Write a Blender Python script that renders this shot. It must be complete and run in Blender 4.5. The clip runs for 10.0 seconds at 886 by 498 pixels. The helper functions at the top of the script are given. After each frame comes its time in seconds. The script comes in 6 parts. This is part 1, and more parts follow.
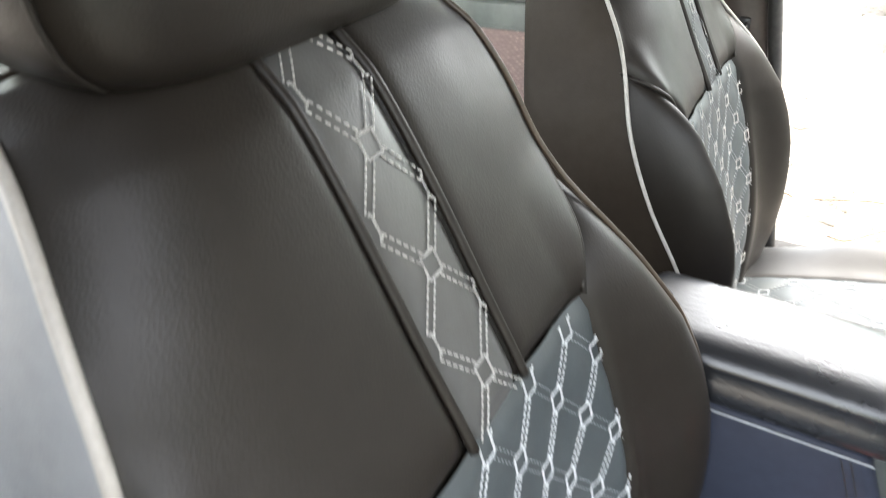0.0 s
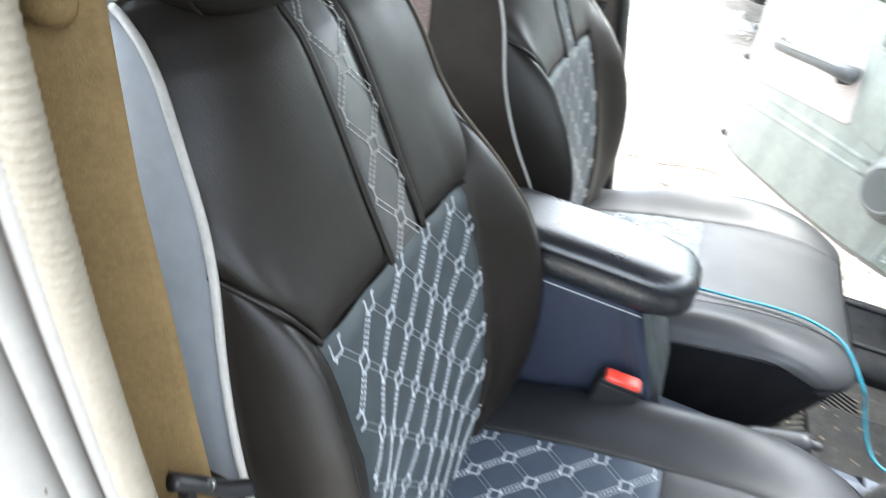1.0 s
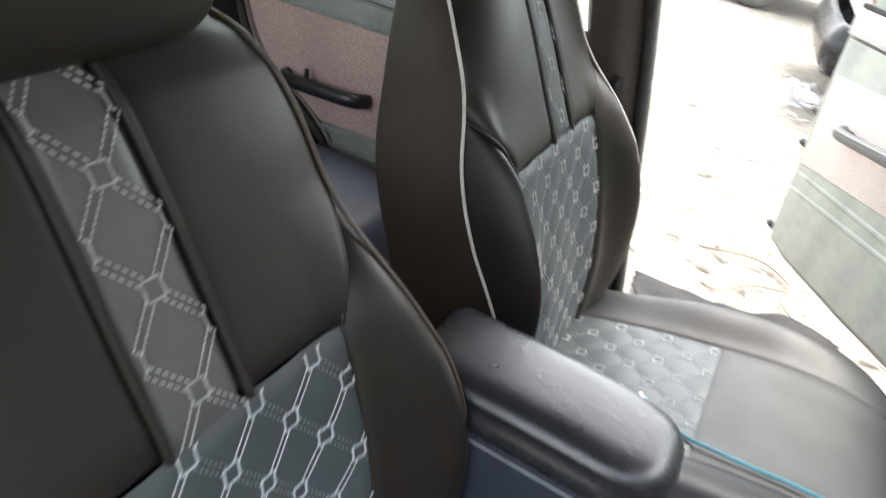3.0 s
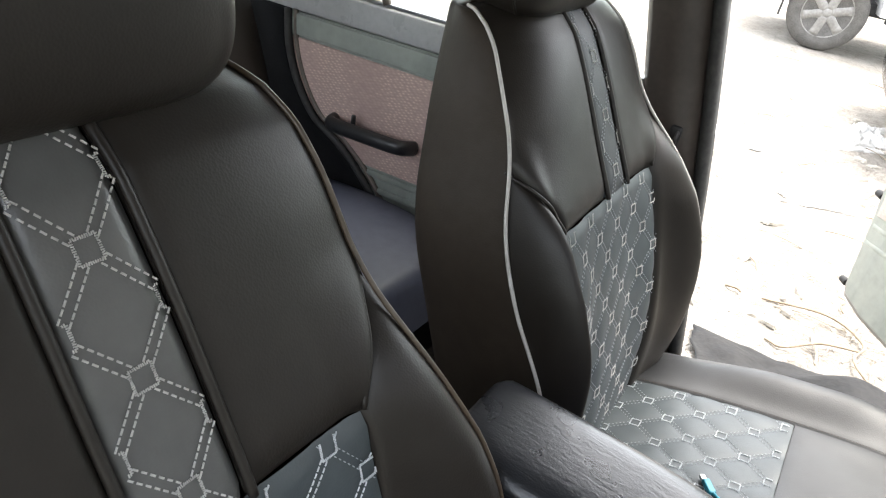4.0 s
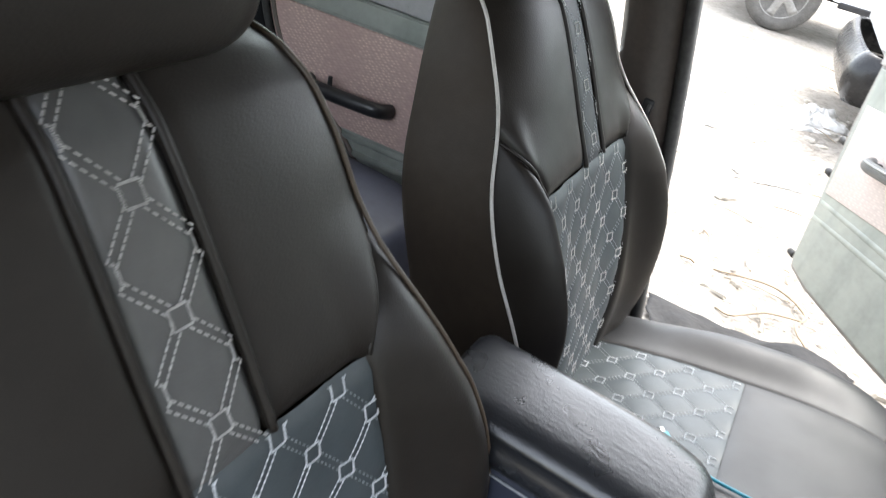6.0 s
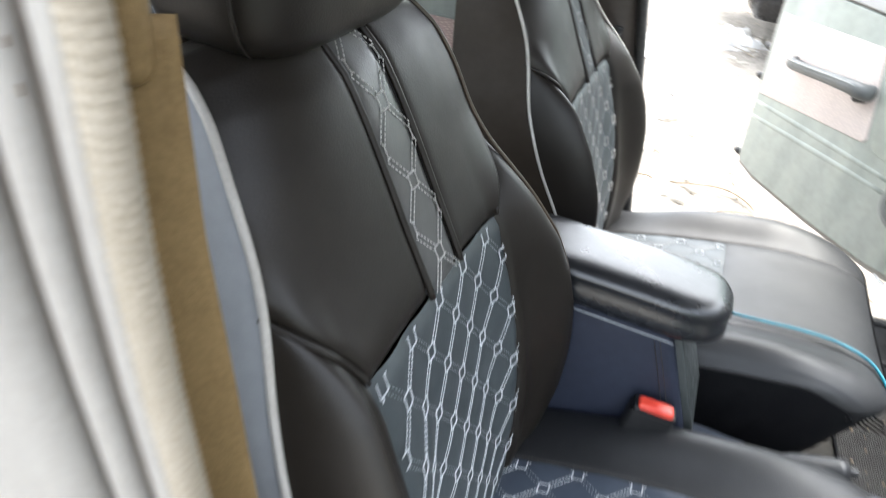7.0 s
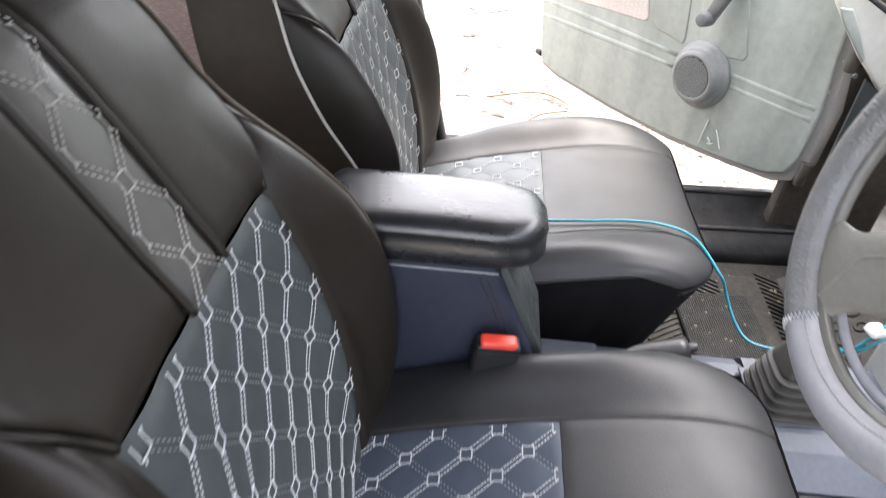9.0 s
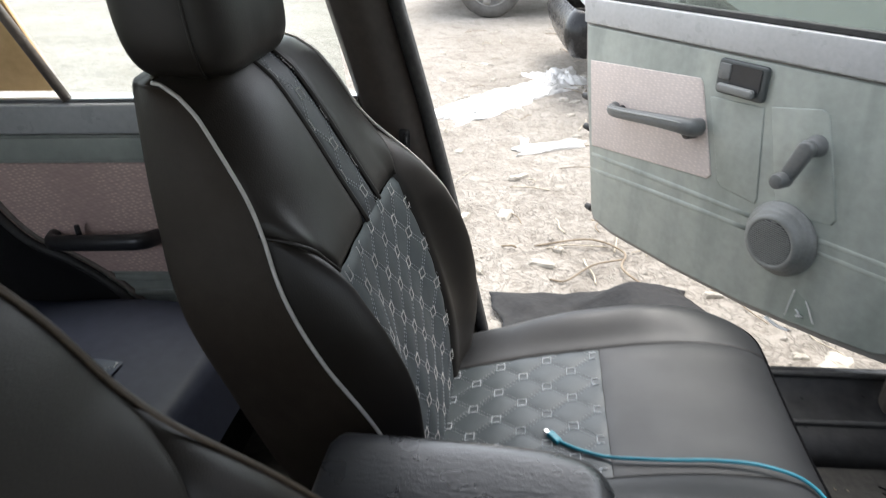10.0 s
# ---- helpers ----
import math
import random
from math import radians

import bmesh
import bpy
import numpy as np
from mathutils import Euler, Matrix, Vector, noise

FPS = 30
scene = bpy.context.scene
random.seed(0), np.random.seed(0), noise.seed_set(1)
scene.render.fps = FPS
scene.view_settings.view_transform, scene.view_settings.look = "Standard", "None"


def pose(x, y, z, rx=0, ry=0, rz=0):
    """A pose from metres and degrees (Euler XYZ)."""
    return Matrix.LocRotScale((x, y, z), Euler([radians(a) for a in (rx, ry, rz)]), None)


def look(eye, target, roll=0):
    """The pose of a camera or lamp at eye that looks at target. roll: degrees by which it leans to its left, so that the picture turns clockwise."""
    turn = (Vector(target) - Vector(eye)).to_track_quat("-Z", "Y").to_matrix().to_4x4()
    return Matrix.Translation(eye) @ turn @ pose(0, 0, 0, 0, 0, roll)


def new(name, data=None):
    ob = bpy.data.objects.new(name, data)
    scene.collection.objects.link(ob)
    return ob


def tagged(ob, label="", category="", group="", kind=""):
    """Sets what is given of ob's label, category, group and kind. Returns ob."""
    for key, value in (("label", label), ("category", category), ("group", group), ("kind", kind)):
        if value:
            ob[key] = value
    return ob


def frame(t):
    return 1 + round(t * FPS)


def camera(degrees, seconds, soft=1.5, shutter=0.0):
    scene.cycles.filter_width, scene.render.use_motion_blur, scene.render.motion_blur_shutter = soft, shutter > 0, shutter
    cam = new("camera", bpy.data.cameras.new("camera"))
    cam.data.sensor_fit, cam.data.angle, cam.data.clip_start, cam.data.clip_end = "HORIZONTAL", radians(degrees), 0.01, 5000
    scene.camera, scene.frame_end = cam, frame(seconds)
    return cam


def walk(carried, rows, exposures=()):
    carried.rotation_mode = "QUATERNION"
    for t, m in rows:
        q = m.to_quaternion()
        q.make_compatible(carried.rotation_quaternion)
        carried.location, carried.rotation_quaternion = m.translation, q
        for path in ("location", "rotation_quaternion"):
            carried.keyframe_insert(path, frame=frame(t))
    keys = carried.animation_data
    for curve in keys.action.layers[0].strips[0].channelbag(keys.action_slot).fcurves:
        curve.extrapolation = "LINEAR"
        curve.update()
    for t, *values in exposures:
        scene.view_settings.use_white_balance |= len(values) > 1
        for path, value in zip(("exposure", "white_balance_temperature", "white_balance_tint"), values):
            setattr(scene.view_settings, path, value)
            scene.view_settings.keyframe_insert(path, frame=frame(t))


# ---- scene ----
cam = camera(67.34, 10.0, soft=1.15, shutter=0.6)
# seconds, place, turn
ROWS = [
    (0.0, 0.1045, -0.4130, 1.2143, 56.68, 0.13, 29.38),
    (0.5, 0.1510, -0.4977, 1.2252, 53.54, -3.29, 29.38),
    (1.0, 0.1743, -0.6402, 1.2946, 53.07, -8.74, 22.85),
    (1.5, 0.1978, -0.6706, 1.2987, 52.37, -9.99, 17.69),
    (2.0, 0.2229, -0.6636, 1.2926, 52.10, -10.57, 17.52),
    (2.5, 0.2176, -0.5225, 1.2784, 52.49, -11.18, 21.78),
    (3.0, 0.2222, -0.3624, 1.2850, 55.29, -10.52, 29.80),
    (3.2, 0.2195, -0.3233, 1.2772, 56.04, -9.70, 31.58),
    (4.3, 0.1967, -0.2987, 1.2775, 58.03, -9.36, 34.48),
    (4.5, 0.1966, -0.2988, 1.2782, 58.01, -9.44, 34.61),
    (5.0, 0.1887, -0.2984, 1.2746, 57.73, -9.76, 34.70),
    (5.2, 0.1879, -0.2979, 1.2705, 57.75, -9.69, 34.35),
    (6.5, 0.1748, -0.4657, 1.2932, 54.06, -12.80, 29.25),
    (7.0, 0.1384, -0.6435, 1.3015, 54.59, -7.85, 22.76),
    (7.5, 0.1687, -0.7292, 1.2926, 55.37, -5.92, 13.30),
    (7.8, 0.1926, -0.7355, 1.2792, 54.86, -4.36, 9.86),
    (8.0, 0.2023, -0.7189, 1.2818, 54.11, -3.78, 8.07),
    (8.3, 0.2134, -0.6692, 1.2771, 52.58, -3.52, 5.73),
    (8.5, 0.2186, -0.6415, 1.2728, 51.86, -3.18, 4.65),
    (9.0, 0.1971, -0.5398, 1.2762, 51.54, -3.12, 4.62),
    (9.5, 0.2176, -0.4124, 1.3250, 57.96, -0.65, 6.89),
    (9.8, 0.2106, -0.3149, 1.3096, 60.52, 0.52, 7.19),
    (10.0, 0.2065, -0.2757, 1.2930, 61.68, 0.84, 7.63),
]
EXPOSURES = [(0.0, 2.0, 7100, 8), (0.5, 2.28, 6600, 6), (1.0, 1.8, 6350, 5), (1.5, 1.3, 6200, 5), (2.0, 1.27, 6150, 5), (2.5, 1.2, 6900, 7), (3.2, 1.14, 6900, 8), (5.2, 1.14, 6750, 8), (6.5, 1.13, 6600, 8), (7.0, 1.32, 6600, 7), (7.5, 1.18, 6250, 6), (8.0, 1.22, 6200, 5), (8.5, 1.25, 6300, 5), (9.0, 1.38, 6950, 14), (9.5, 0.95, 6900, 11), (10.0, 0.2, 6600, 8)]
walk(cam, [(t, pose(x, y, z, rx, ry, rz)) for t, x, y, z, rx, ry, rz in ROWS], EXPOSURES)

# ---- sky and sun: bright haze ----
world = bpy.data.worlds.new("sky")
scene.world = world
world.use_nodes = True
wn = world.node_tree
sky = wn.nodes.new("ShaderNodeTexSky")
sky.sky_type = "NISHITA"
sky.sun_disc = False
sky.sun_elevation, sky.sun_rotation = radians(69), radians(17)
sky.dust_density = 3.0
haze = wn.nodes.new("ShaderNodeHueSaturation")
haze.inputs["Saturation"].default_value = 0.42
wn.links.new(sky.outputs["Color"], haze.inputs["Color"])
wn.links.new(haze.outputs["Color"], wn.nodes["Background"].inputs["Color"])
wn.nodes["Background"].inputs["Strength"].default_value = 0.74
sun = new("sun", bpy.data.lights.new("sun", "SUN"))
sun.data.energy, sun.data.angle, sun.data.color = 0.75, radians(34), (1.0, 0.995, 0.985)
sun.matrix_world = look((0.9, 3.0, 8.0), (0, 0, 0))

BASE = 0.9  # height of the seat's reference point over the ground


# ---- materials ----
def material(name, base, rough=0.5, metal=0.0, spec=0.5):
    m = bpy.data.materials.new(name)
    m.use_nodes = True
    b = m.node_tree.nodes["Principled BSDF"]
    b.inputs["Base Color"].default_value = (*base, 1)
    b.inputs["Roughness"].default_value = rough
    b.inputs["Metallic"].default_value = metal
    b.inputs["Specular IOR Level"].default_value = spec
    return m


def nodes_of(m):
    return m.node_tree, m.node_tree.nodes["Principled BSDF"]


def noise_tex(nt, scale, detail=4, rough=0.55, coords="Object"):
    tc = nt.nodes.new("ShaderNodeTexCoord")
    n = nt.nodes.new("ShaderNodeTexNoise")
    n.inputs["Scale"].default_value, n.inputs["Detail"].default_value, n.inputs["Roughness"].default_value = scale, detail, rough
    nt.links.new(tc.outputs[coords], n.inputs["Vector"])
    return n


def ramp(nt, src, stops):
    r = nt.nodes.new("ShaderNodeValToRGB")
    el = r.color_ramp.elements
    while len(el) < len(stops):
        el.new(0.5)
    for e, (p, c) in zip(el, stops):
        e.position, e.color = p, (*c, 1)
    nt.links.new(src, r.inputs["Fac"])
    return r


def vary(m, dark, light, scale, fine=None, rough=None, bump=0.0, bump_scale=900, coords="Object", distance=0.001):
    """Colour between two tones by noise at one scale, roughness by a second, relief by a third."""
    nt, b = nodes_of(m)
    n = noise_tex(nt, scale, 5, coords=coords)
    src = n.outputs["Fac"]
    if fine:
        f = noise_tex(nt, fine, 3, coords=coords)
        mx = nt.nodes.new("ShaderNodeMath")
        mx.operation = "MULTIPLY_ADD"
        nt.links.new(f.outputs["Fac"], mx.inputs[0])
        mx.inputs[1].default_value = 0.5
        half = nt.nodes.new("ShaderNodeMath")
        half.operation = "MULTIPLY"
        nt.links.new(src, half.inputs[0])
        half.inputs[1].default_value = 0.5
        nt.links.new(half.outputs[0], mx.inputs[2])
        src = mx.outputs[0]
    c = ramp(nt, src, [(0.3, dark), (0.7, light)])
    nt.links.new(c.outputs["Color"], b.inputs["Base Color"])
    if rough:
        rr = nt.nodes.new("ShaderNodeMapRange")
        rr.inputs["From Min"].default_value, rr.inputs["From Max"].default_value = 0.3, 0.7
        rr.inputs["To Min"].default_value, rr.inputs["To Max"].default_value = rough
        nt.links.new(noise_tex(nt, scale * 2.7, 3, coords=coords).outputs["Fac"], rr.inputs["Value"])
        nt.links.new(rr.outputs["Result"], b.inputs["Roughness"])
    if bump:
        bn = nt.nodes.new("ShaderNodeBump")
        bn.inputs["Strength"].default_value, bn.inputs["Distance"].default_value = bump, distance
        nt.links.new(noise_tex(nt, bump_scale, 3, coords=coords).outputs["Fac"], bn.inputs["Height"])
        nt.links.new(bn.outputs["Normal"], b.inputs["Normal"])
    return m


def leather(name, dark, light, rough=(0.36, 0.5), grain=0.12, spec=0.4):
    """Grained synthetic leather: cell grain over long soft creases."""
    m = material(name, light, 0.5, spec=spec)
    vary(m, dark, light, 7, 60, rough)
    nt, b = nodes_of(m)
    tc = nt.nodes.new("ShaderNodeTexCoord")
    v = nt.nodes.new("ShaderNodeTexVoronoi")
    v.inputs["Scale"].default_value = 520
    nt.links.new(tc.outputs["Object"], v.inputs["Vector"])
    crease = noise_tex(nt, 26, 3)
    add = nt.nodes.new("ShaderNodeMath")
    add.operation = "MULTIPLY_ADD"
    nt.links.new(crease.outputs["Fac"], add.inputs[0])
    add.inputs[1].default_value = 0.4
    nt.links.new(v.outputs["Distance"], add.inputs[2])
    bn = nt.nodes.new("ShaderNodeBump")
    bn.inputs["Strength"].default_value, bn.inputs["Distance"].default_value = grain, 0.0012
    nt.links.new(add.outputs[0], bn.inputs["Height"])
    nt.links.new(bn.outputs["Normal"], b.inputs["Normal"])
    return m


LEATHER = leather("black_leather", (0.0118, 0.0094, 0.0074), (0.0175, 0.0142, 0.0114), (0.40, 0.50), 0.10, 0.36)
LEATHER_CUSHION = leather("smooth_black_leather", (0.0090, 0.0094, 0.0104), (0.0136, 0.0142, 0.0158), (0.47, 0.56), 0.12, 0.58)
LEATHER_SIDE = leather("dark_side_leather", (0.024, 0.0175, 0.0125), (0.036, 0.027, 0.0195), (0.52, 0.64), 0.17, 0.24)
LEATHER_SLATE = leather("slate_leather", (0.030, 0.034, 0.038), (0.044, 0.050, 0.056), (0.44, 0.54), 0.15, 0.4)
# driver's lighter grey strip, with some of its sheen mixed into the colour
LEATHER_STRIP_SHEEN = leather("sheen_strip_leather", (0.070, 0.070, 0.068), (0.095, 0.095, 0.093), (0.29, 0.40), 0.11, 0.62)
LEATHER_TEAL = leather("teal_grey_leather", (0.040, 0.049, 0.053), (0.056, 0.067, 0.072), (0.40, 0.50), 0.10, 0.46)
# insert leather with the blue of reflected sky mixed into its grey
LEATHER_SKY_TINT = leather("grey_leather", (0.037, 0.047, 0.064), (0.052, 0.065, 0.087), (0.40, 0.50), 0.10, 0.42)
ARM_LEATHER = leather("armrest_leather", (0.009, 0.010, 0.012), (0.015, 0.016, 0.019), (0.25, 0.34), 0.08, 0.6)
ARM_LEATHER.node_tree.nodes["Principled BSDF"].inputs["Coat Weight"].default_value = 0.32
ARM_LEATHER.node_tree.nodes["Principled BSDF"].inputs["Coat Roughness"].default_value = 0.22


def add_creases(m, scale, strength, distance):
    """Long fine wrinkles over the grain."""
    nt, b = nodes_of(m)
    tc, mp = nt.nodes.new("ShaderNodeTexCoord"), nt.nodes.new("ShaderNodeMapping")
    mp.inputs["Scale"].default_value = scale
    n = nt.nodes.new("ShaderNodeTexNoise")
    n.inputs["Scale"].default_value, n.inputs["Detail"].default_value, n.inputs["Distortion"].default_value = 1.0, 4, 0.8
    nt.links.new(tc.outputs["Object"], mp.inputs["Vector"])
    nt.links.new(mp.outputs["Vector"], n.inputs["Vector"])
    old = b.inputs["Normal"].links[0].from_socket
    bn = nt.nodes.new("ShaderNodeBump")
    bn.inputs["Strength"].default_value, bn.inputs["Distance"].default_value = strength, distance
    nt.links.new(n.outputs["Fac"], bn.inputs["Height"])
    nt.links.new(old, bn.inputs["Normal"])
    nt.links.new(bn.outputs["Normal"], b.inputs["Normal"])
    nt.links.new(bn.outputs["Normal"], b.inputs["Coat Normal"])


add_creases(ARM_LEATHER, (60, 210, 120), 0.22, 0.0016)
BOOT_RUBBER = vary(material("boot_rubber", (0.036, 0.033, 0.029), 0.6), (0.027, 0.025, 0.022), (0.048, 0.045, 0.040), 14, 150, (0.5, 0.7), 0.15, 500)
GREY_VINYL = leather("grey_vinyl", (0.25, 0.262, 0.28), (0.32, 0.335, 0.355), (0.42, 0.54), 0.15)
LEATHER_NAVY = leather("navy_leather", (0.016, 0.020, 0.034), (0.026, 0.031, 0.050), (0.48, 0.58), 0.10, 0.3)
PIPING = vary(material("piping", (0.50, 0.48, 0.45), 0.4), (0.42, 0.40, 0.37), (0.56, 0.54, 0.51), 40, 200)
PIPING_DARK = vary(material("dark_piping", (0.060, 0.042, 0.028), 0.35), (0.045, 0.031, 0.020), (0.078, 0.056, 0.038), 40, 200)
THREAD = vary(material("thread", (0.52, 0.54, 0.56), 0.45), (0.42, 0.44, 0.46), (0.62, 0.64, 0.66), 150, bump=0.3)
THREAD_SOFT = vary(material("soft_thread", (0.44, 0.43, 0.41), 0.4), (0.33, 0.32, 0.31), (0.54, 0.53, 0.51), 150, bump=0.3)
THREAD_DIM = vary(material("grey_thread", (0.36, 0.38, 0.40), 0.55), (0.30, 0.32, 0.34), (0.42, 0.44, 0.46), 150)
THREAD_DARK = vary(material("dark_thread", (0.050, 0.038, 0.028), 0.45), (0.036, 0.028, 0.020), (0.066, 0.050, 0.037), 150)
CLOTH_BLACK = vary(material("black_cloth", (0.009, 0.009, 0.010), 0.85, spec=0.12), (0.006, 0.006, 0.007), (0.013, 0.013, 0.014), 20, 300, bump=0.5, bump_scale=400)
RUBBER = vary(material("rubber", (0.025, 0.025, 0.026), 0.7), (0.015, 0.015, 0.016), (0.045, 0.043, 0.040), 12, 120, (0.55, 0.85), 0.2, 300)
PLASTIC_BLACK = vary(material("black_plastic", (0.015, 0.016, 0.018), 0.4), (0.012, 0.012, 0.013), (0.026, 0.026, 0.028), 20, 200, (0.3, 0.5), 0.15, 700)
BUCKLE_BLACK = vary(material("buckle_black", (0.010, 0.010, 0.011), 0.45, spec=0.35), (0.008, 0.008, 0.009), (0.014, 0.014, 0.015), 30, 200)
SILL_BLACK = vary(material("sill_black", (0.010, 0.010, 0.011), 0.45, spec=0.3), (0.006, 0.006, 0.007), (0.022, 0.0215, 0.021), 11, 60, (0.26, 0.62), 0.35, 60, distance=0.003)
BUMPER_BLACK = vary(material("bumper_black", (0.008, 0.008, 0.009), 0.25, spec=0.3), (0.007, 0.007, 0.008), (0.018, 0.018, 0.018), 9, 70, (0.18, 0.32))
JAMB_BROWN = vary(material("dirty_brown_paint", (0.045, 0.036, 0.028), 0.6), (0.026, 0.020, 0.016), (0.075, 0.062, 0.050), 12, 60, (0.45, 0.7), 0.2, 200)
CARPET_EDGE = vary(material("worn_carpet", (0.010, 0.011, 0.014), 0.8, spec=0.25), (0.006, 0.007, 0.009), (0.050, 0.052, 0.056), 22, 120, bump=0.6, bump_scale=300)
MAT_RUBBER = vary(material("mat_rubber", (0.020, 0.020, 0.020), 0.75, spec=0.25), (0.012, 0.012, 0.012), (0.050, 0.046, 0.040), 10, 90, (0.6, 0.85), 0.3, 300)
PLASTIC_GREY = vary(material("grey_plastic", (0.12, 0.125, 0.122), 0.4), (0.098, 0.102, 0.10), (0.145, 0.15, 0.147), 14, 150, (0.33, 0.5), 0.15, 600)
PLASTIC_BEZEL = vary(material("bezel_plastic", (0.045, 0.052, 0.052), 0.4), (0.036, 0.042, 0.042), (0.056, 0.063, 0.063), 20, 200, (0.3, 0.5))
PLASTIC_POD = vary(material("pale_grey_plastic", (0.18, 0.184, 0.174), 0.4), (0.15, 0.154, 0.146), (0.21, 0.214, 0.204), 14, 150, (0.35, 0.5), 0.15, 600)
PLASTIC_BLUE = vary(material("blue_grey_plastic", (0.072, 0.082, 0.105), 0.55, spec=0.35), (0.058, 0.067, 0.087), (0.088, 0.10, 0.125), 9, 140, (0.42, 0.6), 0.15, 600)
PANEL_GREEN = vary(material("green_vinyl", (0.32, 0.342, 0.308), 0.42), (0.268, 0.286, 0.256), (0.362, 0.386, 0.35), 5, 45, (0.28, 0.55), 0.12, 260)


def add_streaks(m, scale, low):
    """Dusty upright smears wiped over a surface."""
    nt, b = nodes_of(m)
    tc, mp = nt.nodes.new("ShaderNodeTexCoord"), nt.nodes.new("ShaderNodeMapping")
    mp.inputs["Scale"].default_value = scale
    n = nt.nodes.new("ShaderNodeTexNoise")
    n.inputs["Scale"].default_value, n.inputs["Detail"].default_value, n.inputs["Distortion"].default_value = 1.0, 5, 0.6
    nt.links.new(tc.outputs["Object"], mp.inputs["Vector"])
    nt.links.new(mp.outputs["Vector"], n.inputs["Vector"])
    mix = nt.nodes.new("ShaderNodeMix")
    mix.data_type, mix.blend_type = "RGBA", "MULTIPLY"
    mix.inputs["Factor"].default_value = 1.0
    nt.links.new(b.inputs["Base Color"].links[0].from_socket, mix.inputs[6])
    nt.links.new(ramp(nt, n.outputs["Fac"], [(0.36, low), (0.50, (0.97, 0.97, 0.97)), (0.68, (1.10, 1.09, 1.07))]).outputs["Color"], mix.inputs[7])
    nt.links.new(mix.outputs[2], b.inputs["Base Color"])


add_streaks(PANEL_GREEN, (9.0, 9.0, 1.6), (0.80, 0.82, 0.81))
PAINT_GREY = vary(material("grey_paint", (0.41, 0.41, 0.405), 0.32), (0.36, 0.36, 0.355), (0.46, 0.46, 0.455), 8, 90, (0.24, 0.42))
PAINT_CREAM = vary(material("cream_paint", (0.255, 0.242, 0.226), 0.32), (0.228, 0.215, 0.20), (0.282, 0.27, 0.252), 9, 120, (0.34, 0.40))
PAINT_PALE = vary(material("pale_cream_paint", (0.62, 0.61, 0.55), 0.32), (0.56, 0.55, 0.495), (0.68, 0.67, 0.61), 6, 60, (0.25, 0.45))
DUCT_GREY = vary(material("duct_plastic", (0.27, 0.275, 0.265), 0.45), (0.235, 0.24, 0.23), (0.305, 0.31, 0.30), 10, 120, (0.35, 0.5), 0.1, 500)
TRIM_PILLAR = vary(material("pillar_trim", (0.055, 0.043, 0.036), 0.5), (0.042, 0.032, 0.027), (0.070, 0.056, 0.047), 8, 90, (0.4, 0.6), 0.15, 400)
PAINT_WHITE = vary(material("white_paint", (0.75, 0.75, 0.75), 0.3), (0.66, 0.66, 0.66), (0.8, 0.8, 0.8), 5, 60, (0.2, 0.4))
TRIM_BROWN = vary(material("brown_trim", (0.15, 0.12, 0.10), 0.5), (0.11, 0.09, 0.075), (0.19, 0.155, 0.13), 8, 90, (0.4, 0.6), 0.15, 400)
TRIM_TAN = vary(material("tan_trim", (0.06, 0.043, 0.024), 0.55), (0.048, 0.034, 0.019), (0.075, 0.054, 0.031), 14, 160, (0.45, 0.6), 0.2, 500)
TRIM_GROOVE = vary(material("groove_trim", (0.135, 0.114, 0.096), 0.6), (0.11, 0.092, 0.076), (0.165, 0.14, 0.12), 8, 90, (0.45, 0.65), 0.15, 400)
BELT_TAN = vary(material("tan_webbing", (0.22, 0.143, 0.058), 0.7), (0.175, 0.112, 0.043), (0.265, 0.176, 0.076), 20, 260, bump=0.6, bump_scale=700)
RED = vary(material("red_plastic", (0.65, 0.05, 0.03), 0.3), (0.55, 0.035, 0.02), (0.72, 0.08, 0.05), 30)
TEAL = vary(material("teal_cable", (0.012, 0.19, 0.26), 0.35), (0.010, 0.16, 0.22), (0.018, 0.23, 0.30), 60)
METAL = vary(material("metal", (0.55, 0.55, 0.55), 0.3, 1.0), (0.45, 0.45, 0.45), (0.65, 0.65, 0.65), 30)
TYRE = vary(material("tyre", (0.085, 0.08, 0.073), 0.9), (0.05, 0.047, 0.043), (0.13, 0.122, 0.11), 12, 80, bump=0.3, bump_scale=200)
ALLOY = vary(material("alloy", (0.24, 0.23, 0.21), 0.6, 0.3), (0.16, 0.15, 0.135), (0.31, 0.30, 0.28), 8, 40)
CARDBOARD = vary(material("cardboard", (0.62, 0.40, 0.18), 0.8), (0.54, 0.34, 0.15), (0.70, 0.47, 0.23), 6, 60, bump=0.2, bump_scale=120)
PLASTIC_SHEET = vary(material("white_sheet", (0.62, 0.61, 0.59), 0.45), (0.50, 0.49, 0.47), (0.70, 0.69, 0.67), 8, 40, bump=0.6, bump_scale=30, distance=0.01)
CLOD = vary(material("clod", (0.31, 0.28, 0.245), 0.95, spec=0.2), (0.24, 0.215, 0.185), (0.38, 0.35, 0.31), 14, 90, bump=0.5, bump_scale=120)
STRAW = vary(material("straw", (0.42, 0.37, 0.29), 0.8), (0.33, 0.28, 0.21), (0.50, 0.45, 0.36), 30)
PAPER = vary(material("paper_scrap", (0.37, 0.34, 0.29), 0.8), (0.30, 0.27, 0.225), (0.44, 0.41, 0.355), 20)
TWIG = vary(material("twig", (0.22, 0.17, 0.12), 0.8), (0.16, 0.12, 0.08), (0.3, 0.24, 0.17), 30)
